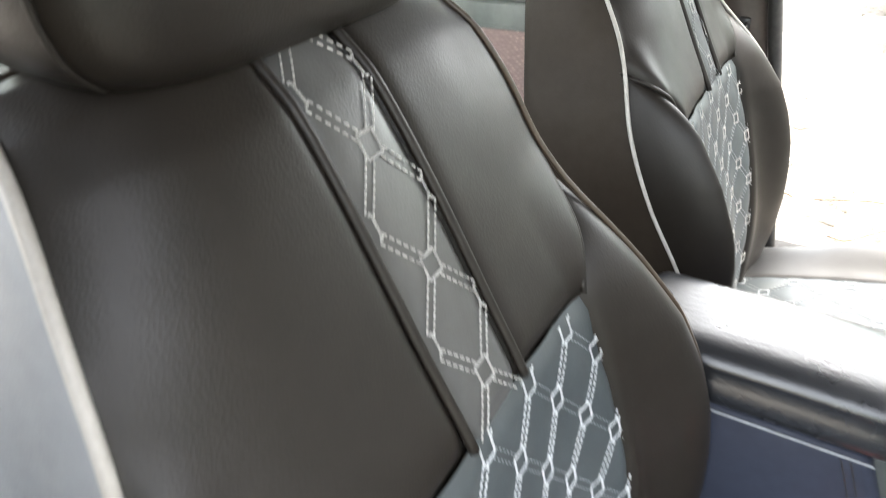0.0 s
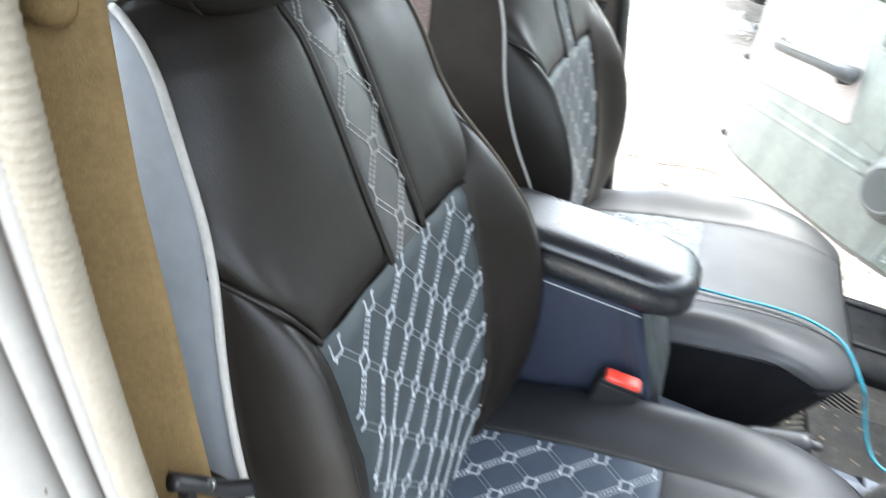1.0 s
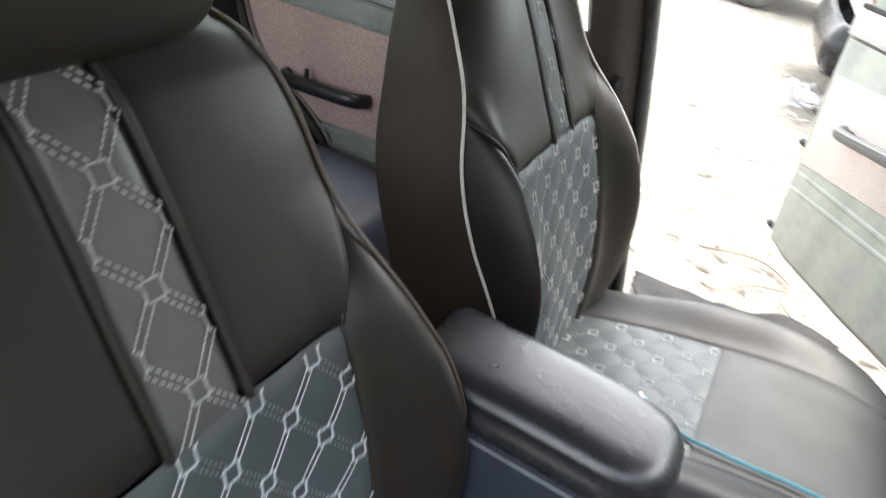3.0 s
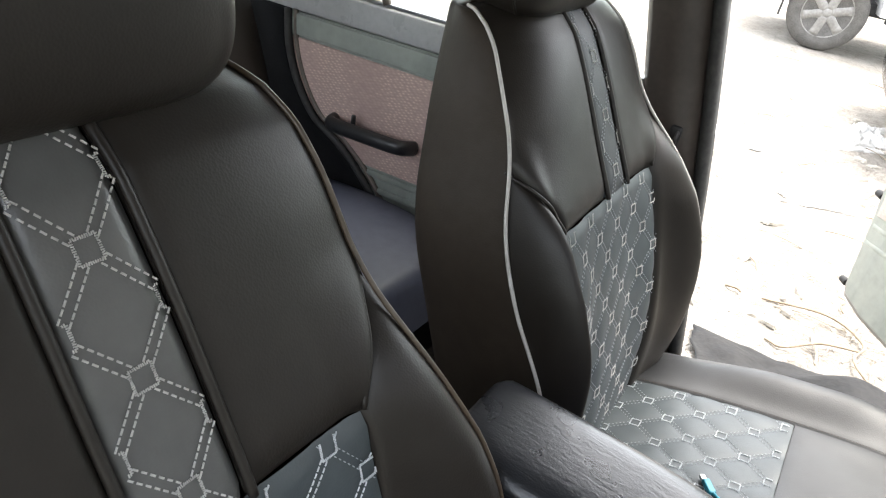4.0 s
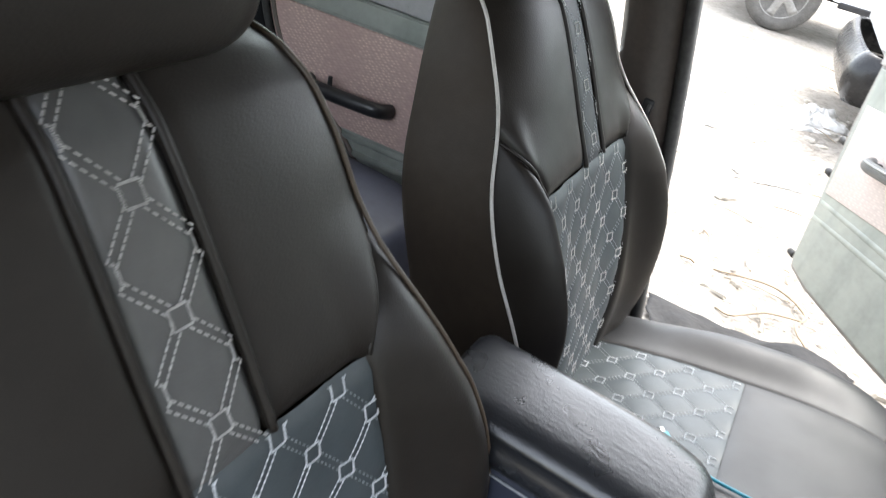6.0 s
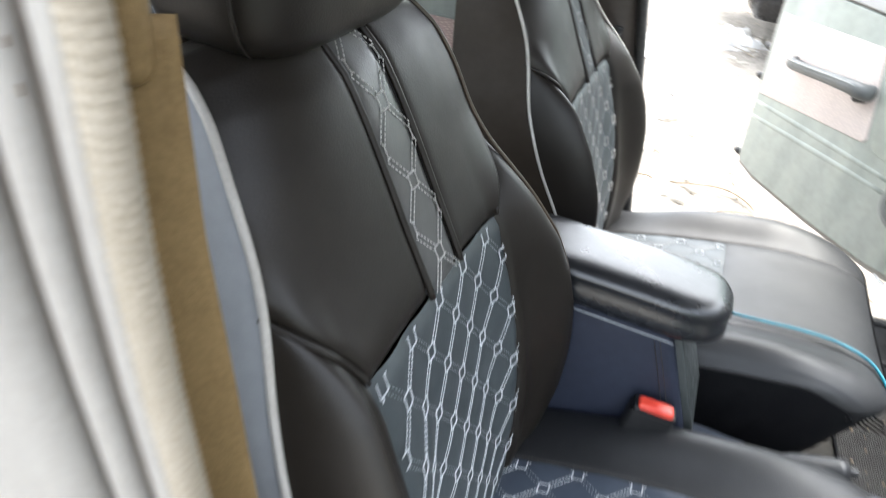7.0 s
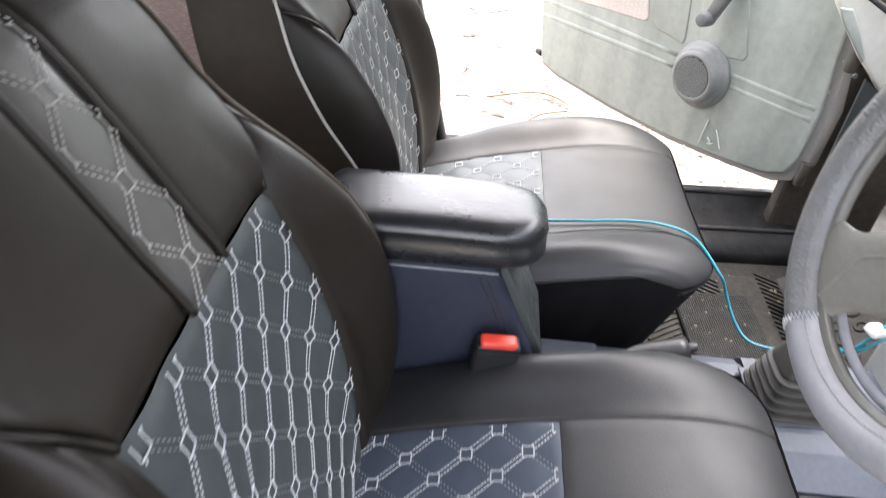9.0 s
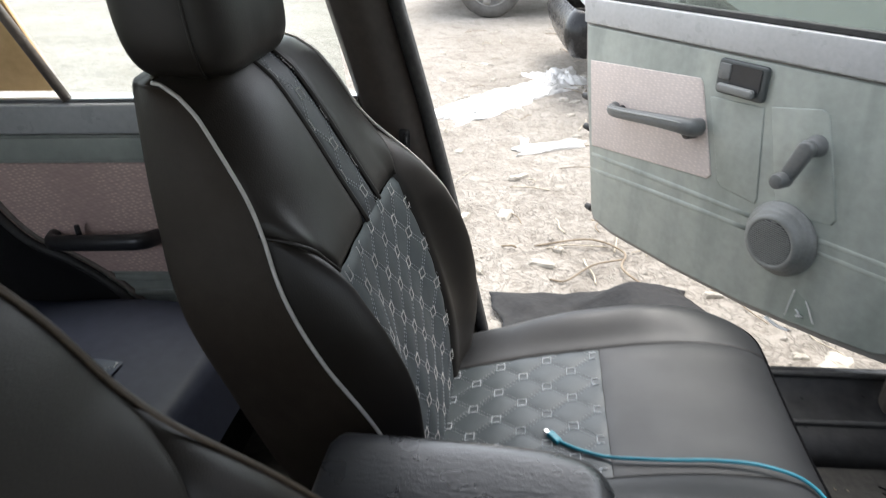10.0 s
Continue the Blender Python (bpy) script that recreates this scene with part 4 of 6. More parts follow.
def make_door():
    door = thing("door_1", pose(HINGE.x, HINGE.y, 0), "open car door with green vinyl panel and pink fabric inset", "car door", kind="structure")

    def local(u, z, d):
        return door_at(u, z, d) - Vector((HINGE.x, HINGE.y, 0))

    def plate(name, outline, d_front, depth, mat, parent=door, bevel=0.004, label=""):
        return prism(outline, depth, lambda a, b, c: local(a, b, d_front + c), mat, name, parent, bevel, label)

    outline = [(0.945, -0.455), (0.93, -0.480), (0.85, -0.495), (0.60, -0.495), (0.40, -0.485), (0.22, -0.462), (0.09, -0.44), (0.045, -0.415), (0.025, -0.37), (0.022, -0.25), (0.04, -0.10), (0.05, 0.075), (1.03, 0.065), (1.01, -0.08), (0.975, -0.28)]
    plate("frame", [(u * 1.0 + (0.012 if u > 0.5 else -0.02), z - (0.015 if z < -0.3 else 0)) for u, z in outline[:11]] + [(0.02, 0.145), (1.055, 0.135), (1.03, -0.08), (0.99, -0.28)], -0.012, 0.10, PAINT_CREAM, label="cream-painted steel door frame")
    panel = plate("door_panel", outline, 0.0, 0.011, PANEL_GREEN, bevel=0.005, label="grey-green vinyl door panel")
    plate("belt_rail", [(0.05, 0.080), (0.05, 0.150), (1.045, 0.135), (1.036, 0.071)], 0.006, 0.03, PAINT_GREY, bevel=0.005, label="grey-painted belt rail")
    plate("window_rubber", [(0.05, 0.151), (0.05, 0.163), (1.045, 0.148), (1.044, 0.136)], -0.002, 0.02, RUBBER, bevel=0.002)
    pane = plate("window_pane", [(0.07, 0.155), (0.30, 0.52), (1.02, 0.52), (1.04, 0.142)], -0.02, 0.004, GLASS_GREEN, bevel=0.0, label="dusty green-tinted window pane")
    pane.visible_shadow = False
    # fabric inset
    plate("fabric_inset", [(1.000, -0.025), (0.965, -0.262), (0.555, -0.222), (0.545, -0.21), (0.612, -0.005), (0.622, 0.004)], 0.004, 0.006, FABRIC_GLARE, bevel=0.003, label="pinkish patterned fabric inset")
    # pressed ridges
    for z0, z1, zr in ((-0.288, -0.268, -0.256), (-0.334, -0.300, -0.284)):
        pts = smooth_path([local(0.962, z0, 0.0), local(0.68, z0 + (z1 - z0) * 0.55, 0.001), local(0.425, z1, 0.0)], 6)
        mesh_part("ridge", *tube([p - INWARD * 0.0142 for p in pts], 0.0155, 22), PANEL_GREEN, panel)
        pts = smooth_path([local(0.262, zr, 0.0), local(0.15, zr + 0.004, 0.0), local(0.035, zr + 0.010, 0.0)], 4)
        mesh_part("ridge", *tube([p - INWARD * 0.0142 for p in pts], 0.0155, 22), PANEL_GREEN, panel)
    for loop in ([(0.585, -0.030), (0.526, -0.214), (0.512, -0.228), (0.418, -0.236), (0.414, -0.222), (0.444, -0.022)],
                 [(0.428, -0.016), (0.318, 0.006), (0.302, 0.000), (0.233, -0.200), (0.240, -0.214), (0.348, -0.231), (0.366, -0.226)]):
        plate("pressed_panel", loop, 0.0030, 0.006, PANEL_GREEN, panel, 0.0029)
    # pull handle
    grip = smooth_path([local(0.868, -0.122, 0.018), local(0.855, -0.124, 0.042), local(0.80, -0.118, 0.052), local(0.70, -0.106, 0.054), local(0.63, -0.100, 0.050), local(0.60, -0.102, 0.036), local(0.598, -0.106, 0.006)], 6)
    rad = [0.013 + 0.006 * smoothstep(0.3, 1.0, k / (len(grip) - 1)) for k in range(len(grip))]
    handle = mesh_part("pull_handle", *tube(grip, rad, 14, flat=1.15, up=(0, 0, 1)), PLASTIC_GREY, door, "grey plastic pull handle")
    mesh_part("handle_strip", *tube([p + INWARD * 0.010 + Vector((0, 0, 0.008)) for p in grip[5:-7]], 0.0062, 8, flat=0.6), PLASTIC_POD, handle, "paler ribbed top strip")
    for u, z in ((0.855, -0.132), (0.612, -0.122)):
        turn = INWARD.to_track_quat("Z", "Y").to_matrix().to_4x4()
        part("handle_foot", cylinder(0.016, 0.013, 0.035, local(u, z, 0.016), turn), PLASTIC_BLACK, handle, smooth=True)
    # latch with its pull
    bezel = plate("latch_bezel", rounded(0.126, 0.076, 0.010, at=(0.507, 0.024)), 0.012, 0.012, PLASTIC_BEZEL, bevel=0.004, label="dark grey plastic latch bezel")
    # flat black plate drawn in place of the shaded hollow
    plate("recess_shade_plate", rounded(0.078, 0.050, 0.006, at=(0.496, 0.030)), 0.0145, 0.0035, PLASTIC_BLACK, bezel, 0.0)
    plate("latch_lever", rounded(0.094, 0.019, 0.007, at=(0.511, 0.002)), 0.026, 0.014, PLASTIC_POD, bezel, 0.005, "grey latch lever")
    plate("lock_tab", rounded(0.030, 0.034, 0.004, at=(0.548, 0.036)), 0.017, 0.006, PLASTIC_GREY, bezel, 0.002)
    # window crank
    turn = INWARD.to_track_quat("Z", "Y").to_matrix().to_4x4()
    crank = part("window_crank", cylinder(0.024, 0.019, 0.03, local(0.309, -0.066, 0.012), turn, bevel=0.006), PLASTIC_GREY, door, "dark grey window crank", smooth=True)
    run = Vector((0.339 - 0.309, -0.140 + 0.066)).normalized()
    side = Vector((-run.y, run.x))
    bar = []
    for base, wide, a0 in ((Vector((0.339, -0.140)), 0.0150, -90), (Vector((0.309, -0.066)), 0.0175, 90)):
        for k in range(7):
            a = radians(a0 + 180 * k / 6)
            q = base + (run * math.cos(a) + side * math.sin(a)) * wide
            bar.append((q.x, q.y))
    plate("crank_arm", bar, 0.046, 0.020, PLASTIC_GREY, crank, 0.006)
    part("crank_knob", cylinder(0.018, 0.016, 0.036, local(0.339, -0.140, 0.050), turn, bevel=0.004), PLASTIC_GREY, crank, smooth=True)
    # loudspeaker pod
    pod_m = Matrix.Translation(local(0.338, -0.287, 0.0)) @ turn @ Matrix.Diagonal((0.96, 0.96, 0.8, 1))
    vs, fs = spin([(0.088, 0.0), (0.088, 0.008), (0.085, 0.013), (0.080, 0.0145), (0.0795, 0.022), (0.0765, 0.026), (0.071, 0.027), (0.070, 0.034), (0.067, 0.043), (0.0625, 0.049), (0.056, 0.050), (0.053, 0.049), (0.052, 0.045)], 56)
    pod = mesh_part("speaker_pod", [pod_m @ Vector(v) for v in vs], fs, PLASTIC_POD, door, "round grey speaker pod")
    bm = bmesh.new()
    for k in range(-11, 12):
        y = k * 0.0046
        half = math.sqrt(max(0.051 ** 2 - y * y, 0))
        if half > 0.006:
            b2 = box((2 * half, 0.0021, 0.004), (0, y, 0.049), 0)
            me = bpy.data.meshes.new("t")
            b2.to_mesh(me)
            b2.free()
            bm.from_mesh(me)
            bpy.data.meshes.remove(me)
    bmesh.ops.transform(bm, matrix=pod_m, verts=bm.verts)
    tagged(part("grille", bm, PLASTIC_POD, pod, "slatted speaker grille"), kind="stuff")
    mesh_part("grille_backing", [pod_m @ Vector(v) for v in spin([(0.0515, 0.0468), (0.0, 0.0468)], 40)[0]], spin([(0.0515, 0.0468), (0.0, 0.0468)], 40)[1], PLASTIC_BLACK, pod)
    # scrap of tape
    corners = [(0.276, -0.384), (0.246, -0.398), (0.212, -0.446), (0.284, -0.466)]

    def tape(u, v):
        (a, b), (c, d), (e, f), (g, h) = corners
        top, low = (a + (c - a) * u, b + (d - b) * u), (g + (e - g) * u, h + (f - h) * u)
        return local(top[0] + (low[0] - top[0]) * v, top[1] + (low[1] - top[1]) * v, 0.0025 + 0.004 * abs(math.sin(5 * u + 4 * v)) * v)

    scrap = mesh_part("tape_scrap", *grid_mesh(tape, 10, 12), GLASS, door, "peeling clear tape")
    # white strips draw the tape's highlights and a scuff
    for u in (0.0, 1.0):
        mesh_part("tape_edge_glint", *tube([tape(u, v) + INWARD * 0.0006 for v in np.linspace(0.0, 0.85, 12)], 0.0014, 6), PLASTIC_SHEET, scrap)
    mesh_part("tape_white_mark", *tube(smooth_path([tape(0.35, 0.55), tape(0.5, 0.66), tape(0.42, 0.78), tape(0.62, 0.72)], 5), 0.0042, 8, flat=0.4), PLASTIC_SHEET, scrap)
    mesh_part("tape_white_mark", *tube(smooth_path([local(0.325, -0.484, 0.004), local(0.29, -0.489, 0.006), local(0.262, -0.485, 0.004)], 5), 0.006, 8, flat=0.5), PLASTIC_SHEET, scrap)
    # rubber stops on the rear edge
    for z in (-0.138, -0.226, -0.470):
        u = interp(z, [-0.47, -0.28, -0.08, 0.07], [0.965, 0.995, 1.03, 1.05])
        part("rubber_stop", cylinder(0.011, 0.009, 0.026, local(u + 0.016, z, -0.026), ALONG.to_track_quat("Z", "Y").to_matrix().to_4x4(), 14), RUBBER, door, smooth=True)
    return door


make_door()


# ---- open driver's door, added outside the view to shade the seat ----
def make_driver_door():
    hinge, along = Vector((0.98, -0.46, BASE)), Vector((-0.50, -0.866, 0))
    inner = Vector((-0.866, 0.50, 0))
    door = thing("door_3", pose(hinge.x, hinge.y, 0), "unseen open driver's door with green vinyl panel", "car door", kind="structure")

    def plate(name, outline, d_front, depth, mat, label="", bevel=0.006):
        return prism(outline, depth, lambda a, b, c: along * a + Vector((0, 0, BASE + b)) + inner * (d_front + c), mat, name, door, bevel, label)

    body = [(0.02, -0.42), (0.10, -0.46), (0.60, -0.51), (0.93, -0.49), (1.03, -0.08), (1.05, 0.14), (0.02, 0.15)]
    plate("frame", body, -0.012, 0.10, PAINT_CREAM, "cream-painted steel door frame")
    plate("door_panel", [(u * 0.97 + 0.012, z * 0.97 - 0.008) for u, z in body], 0.0, 0.011, PANEL_GREEN, "grey-green vinyl door panel")
    pane = plate("window_pane", [(0.07, 0.155), (0.30, 0.52), (1.02, 0.52), (1.04, 0.142)], -0.02, 0.004, GLASS_GREEN, "dusty green-tinted window pane", 0.0)
    pane.visible_shadow = False


make_driver_door()


# ---- closed rear door ----
def make_rear_door():
    door = thing("door_2", pose(-0.5, side_y(-0.5), 0), "closed rear car door with green vinyl and pink fabric panel", "car door", kind="structure")

    def local(x, z, d):
        return Vector((x + 0.5, side_y(x) - side_y(-0.5) - d, BASE + z))

    def plate(name, outline, d, depth, mat, bevel=0.004, label="", parent=door):
        return prism(outline, depth, lambda a, b, c: local(a, b, d + c), mat, name, parent, bevel, label)

    plate("door_shell", [(-0.09, -0.60), (-0.09, 0.06), (-1.10, 0.05), (-1.10, -0.60)], -0.02, 0.08, PAINT_CREAM, label="painted steel door shell")
    plate("belt_rail", [(-0.10, 0.012), (-0.10, 0.072), (-1.08, 0.055), (-1.08, -0.005)], 0.012, 0.03, PAINT_GREY, 0.008, "grey-painted belt rail")
    plate("door_panel", [(-0.10, -0.52), (-0.10, 0.008), (-1.08, -0.009), (-1.08, -0.52)], 0.0, 0.018, PANEL_GREEN, 0.004, "dark green vinyl door panel")
    plate("green_band", [(-0.10, -0.040), (-0.10, 0.006), (-1.08, -0.011), (-1.08, -0.058)], 0.008, 0.008, PANEL_GREEN, 0.004)
    plate("fabric_inset", [(-0.22, -0.284), (-0.22, -0.048), (-1.02, -0.062), (-1.02, -0.304)], 0.005, 0.006, FABRIC_REAR, 0.003, "pinkish patterned fabric inset")
    for z in (-0.300, -0.337, -0.377):
        pts = [local(x, z + 0.017 * (x + 0.1), 0.001) for x in (-0.12, -0.4, -0.7)]
        mesh_part("ridge", *tube(pts, 0.008, 8), PANEL_GREEN, door)
    grip = smooth_path([local(-0.74, -0.212, 0.010), local(-0.722, -0.210, 0.040), local(-0.66, -0.205, 0.048), local(-0.58, -0.201, 0.050), local(-0.535, -0.200, 0.044), local(-0.525, -0.208, 0.008)], 6)
    mesh_part("pull_handle", *tube(grip, 0.014, 12, flat=1.2, up=(0, 0, 1)), PLASTIC_BLACK, door, "black plastic pull handle")
    part("lock_knob", cylinder(0.006, 0.005, 0.03, local(-0.672, -0.190, 0.03), n=12), PLASTIC_BLACK, door)
    pane = plate("window_pane", [(-0.12, 0.06), (-0.17, 0.55), (-0.83, 0.55), (-0.63, 0.055)], -0.01, 0.004, GLASS, 0.0, "dusty clear window pane")
    pane.visible_shadow = False
    bar = [local(-0.638, 0.066, 0.0), local(-0.716, 0.237, 0.008), local(-0.85, 0.55, 0.03)]
    mesh_part("window_bar", *tube(bar, 0.013, 8, flat=0.7), TRIM_BROWN, door, "brown window divider bar")
    plate("sill_chrome", [(-0.10, 0.073), (-0.10, 0.079), (-1.08, 0.062), (-1.08, 0.056)], 0.006, 0.02, METAL, 0.001)
    arch = smooth_path([(-0.580, -0.52, 0), (-0.582, -0.43, 0), (-0.609, -0.375, 0), (-0.663, -0.313, 0), (-0.727, -0.264, 0), (-0.800, -0.224, 0), (-0.852, -0.158, 0), (-0.882, -0.08, 0), (-0.890, 0.0, 0)], 5)
    plate("wheel_arch", [(p.x, p.y) for p in arch] + [(-1.07, 0.0), (-1.07, -0.52)], 0.020, 0.03, CLOTH_BLACK, 0.008, "black carpeted wheel arch")
    mesh_part("arch_seal", *tube([local(p.x + 0.004, p.y, 0.012) for p in arch], 0.009, 10), RUBBER, door, "black rubber seal along the wheel arch")
    mesh_part("arch_seal_lip", *tube([local(p.x + 0.019, p.y + 0.006, 0.004) for p in arch[4:]], 0.006, 8), TRIM_BROWN, door)
    return door


make_rear_door()
board = prism([(-0.665, 0.075), (-0.875, 0.60), (-1.16, 0.60), (-1.16, 0.070)], 0.006, lambda a, b, c: Vector((a, side_y(a) + 0.03 - c, BASE + b)), CARDBOARD, "cardboard", None, 0.001)
tagged(board, "brown cardboard sheet filling the rear quarter window", "cardboard")


# ---- rear bench ----
def make_bench():
    bench = thing("rear_bench", pose(0, CENTRE, BASE), "dark leather rear bench with quilted insert", "rear seat")

    def seat_fn(u, v):
        x = -0.28 - 0.60 * u
        y = (2 * v - 1) * 0.56
        z = -0.315 + 0.02 * math.sin(math.pi * min(u * 1.3, 1)) - 0.09 * smoothstep(0.10, 0.0, u) ** 2 - 0.02 * abs(2 * v - 1) ** 8
        return Vector((x, y, z))
    mesh_part("bench_cushion", *grid_mesh(seat_fn, 40, 60), LEATHER_NAVY, bench, "dark leather bench cushion")
    part("bench_base", box((0.55, 1.08, 0.20), (-0.60, 0, -0.48), 0.01), CLOTH_BLACK, bench)

    def back_fn(u, v):
        z = -0.34 + 0.52 * u
        y = (2 * v - 1) * 0.56
        return Vector((-0.80 - 0.16 * u - 0.04 * u * u + 0.015 * math.sin(math.pi * u) - 0.05 * abs(2 * v - 1) ** 6, y, z))
    mesh_part("bench_back", *grid_mesh(back_fn, 30, 60, flip=True), LEATHER, bench, "black leather bench backrest")
    for yc in (-0.35, 0.20):
        def ins(u, v, yc=yc):
            p = seat_fn(0.285 + 0.62 * u, 0.5 + (yc + (2 * v - 1) * 0.14) / 1.12)
            p.z += 0.004 + quilt(0.372 * u, (2 * v - 1) * 0.14)
            return p
        mesh_part("bench_insert", *grid_mesh(ins, 40, 40), LEATHER_SKY_TINT, bench, "quilted blue-grey leather insert")
        stitch_mesh(lambda p, q, ins=ins: ins(min(max(p / 0.372, 0), 1), min(max(0.5 + q / 0.28, 0), 1)) + Vector((0, 0, 0.001)),
                    lambda p, q: 0.004 < p < 0.368 and abs(q) < 0.136, (0, 0.372), (-0.14, 0.14), 0.0, 0.0, "stitching", bench)
        def bins(u, v, yc=yc):
            p = back_fn(0.04 + 0.55 * u, 0.5 + (yc + (2 * v - 1) * 0.14) / 1.12)
            p.x += 0.005 + quilt(0.29 * u, (2 * v - 1) * 0.14)
            return p
        mesh_part("back_insert", *grid_mesh(bins, 34, 34, flip=True), LEATHER_SKY_TINT, bench, "quilted blue-grey leather insert")
        stitch_mesh(lambda p, q, bins=bins: bins(min(max(p / 0.29, 0), 1), min(max(0.5 + q / 0.28, 0), 1)) + Vector((0.001, 0, 0)),
                    lambda p, q: 0.004 < p < 0.285 and abs(q) < 0.136, (0, 0.29), (-0.14, 0.14), 0.0, 0.0, "stitching", bench)
    return bench


make_bench()


# ---- console with armrest ----
def make_console():
    con = thing("armrest_console", pose(0, 0.190, BASE), "navy leather console box with padded black armrest lid", "armrest")
    prof = [(0.015, -0.60), (0.32, -0.60), (0.310, -0.32), (0.243, -0.165), (0.02, -0.165)]
    bm = bmesh.new()
    a = [bm.verts.new((x, -0.082, z)) for x, z in prof]
    b = [bm.verts.new((x, 0.082, z)) for x, z in prof]
    bm.faces.new(a)
    bm.faces.new(b[::-1])
    for k in range(5):
        bm.faces.new((a[k], b[k], b[(k + 1) % 5], a[(k + 1) % 5]))
    bmesh.ops.recalc_face_normals(bm, faces=bm.faces)
    bmesh.ops.bevel(bm, geom=bm.edges[:], offset=0.010, segments=3, profile=0.5, affect="EDGES")
    box_ = part("console_box", bm, LEATHER_NAVY, con, "navy leather console box", smooth=True)
    for y in (-0.0835,):
        for off in (0.0, 0.008):
            seam_stitches([(0.222 + off, y, -0.175), (0.268 + off, y, -0.285), (0.292 + off, y, -0.40)], (0, -1, 0), "seam", box_, THREAD_DARK)
        mesh_part("welt", *tube([(0.03, y, -0.1690), (0.246, y, -0.1690)], 0.0010, 6), THREAD_DIM, box_, "thin pale piping")
    trim = [(0.244, -0.178), (0.258, -0.172), (0.322, -0.32), (0.328, -0.42), (0.308, -0.42)]
    prism(trim, 0.13, lambda p, q, d: Vector((p, -0.065 - d, q)), PLASTIC_BEZEL, "front_trim", con, 0.003, "grey plastic front trim")

    # lid: flat-topped pad over a groove and a softly bulging lower half, blunt rounded nose
    def lid(u, v):
        ang = 2 * math.pi * v
        def sp(c, e):
            return math.copysign(abs(c) ** e, c)
        x = 0.012 + 0.296 * u
        cap = max(1 - max((u - 0.74) / 0.26, 0) ** 2.2, 0) ** 0.5 * math.sqrt(max(1 - max((0.06 - u) / 0.06, 0) ** 2, 0))
        inner = 0 < u < 1
        hy = (0.071 - 0.003 * u) * (0.22 + 0.78 * cap if inner else 0.0)
        hz = 0.032 * (0.12 + 0.88 * max(1 - max((u - 0.88) / 0.12, 0) ** 2.2, 0) ** 0.5 if inner else 0.0)
        y, z = hy * sp(math.cos(ang), 0.42), hz * sp(math.sin(ang), 0.55)
        side = abs(math.cos(ang)) ** 1.2
        groove = math.exp(-((z - 0.007) / 0.0065) ** 2) * side * 0.0062
        tuck_ = max(z - 0.010, 0) / 0.022 * 0.006 * side
        y -= math.copysign(groove + tuck_, y)
        x -= (groove * 0.8 + tuck_ * 0.9) * smoothstep(0.9, 1.0, u)
        return Vector((x, -0.018 + y, -0.138 + z + 0.002 * (1 - u) + (0.004 if z > 0 else 0) * math.sin(math.pi * u)))
    mesh_part("armrest_lid", *grid_mesh(lid, 60, 65), ARM_LEATHER, con, "padded black leather lid")
    return con


make_console()

# ---- seat-belt buckle between the driver's seat and the console ----
buckle = thing("seat_belt_buckle", pose(0.252, 0.082, BASE - 0.298, 0, 4, 6), "black seat-belt buckle with a red button", "seat-belt buckle")
part("buckle_body", box((0.064, 0.030, 0.125), (0, 0, -0.032), 0.008, 3), BUCKLE_BLACK, buckle, smooth=True)
part("button_frame", box((0.060, 0.027, 0.012), (0.001, -0.002, 0.0305), 0.004, 3), BUCKLE_BLACK, buckle, smooth=True)
part("button", box((0.050, 0.022, 0.018), (0.001, -0.004, 0.034), 0.005, 3), RED, buckle, "red release button", smooth=True)
part("label_bar", box((0.018, 0.001, 0.008), (-0.004, -0.0153, -0.018), 0), PAINT_WHITE, buckle, "small white mark")



# ---- tunnel, gear lever, handbrake ----
tunnel = thing("centre_tunnel", pose(0, 0.16, BASE), "blue-grey plastic centre tunnel cover", "console")
tp = [(-0.138, -0.62), (-0.132, -0.452), (-0.085, -0.424), (-0.060, -0.415), (0.085, -0.415), (0.105, -0.44), (0.115, -0.62)]
near_side = tp[:4] + [(-0.025, -0.415), (-0.025, -0.62)]
far_side = [(0.05, -0.62), (0.05, -0.422), (0.075, -0.422)] + tp[5:]
vs, fs = [], []
for prof, x0, x1 in ((tp, 0.34, 0.43), (near_side, 0.43, 0.668), (far_side, 0.43, 0.668), (tp, 0.668, 1.25)):
    piece, quads = sweep(prof, [(x, 0, 0) for x in np.linspace(x0, x1, 5)], [((0, 1, 0), (0, 0, 1))] * 5)
    fs.extend([tuple(len(vs) + k for k in q) for q in quads])
    vs.extend(piece)
mesh_part("cover", vs, fs, PLASTIC_BLUE, tunnel, smooth=False)
part("recess", box((0.237, 0.074, 0.02), (0.549, 0.0125, -0.480), 0.002), JAMB_BROWN, tunnel, "dark opening with dirty metal")
mesh_part("link_rod", *tube(smooth_path([(0.608, 0.030, -0.452), (0.630, 0.020, -0.440), (0.650, -0.005, -0.446), (0.666, -0.015, -0.452)], 4), 0.006, 8), METAL, tunnel, "bare metal rod")
part("bracket", box((0.030, 0.014, 0.024), (0.628, -0.008, -0.455), 0.003), METAL, tunnel, "bare metal bracket")

gear = thing("gear_lever", pose(0.716, 0.166, BASE - 0.415), "gear lever in a pleated grey rubber boot", "gear lever")


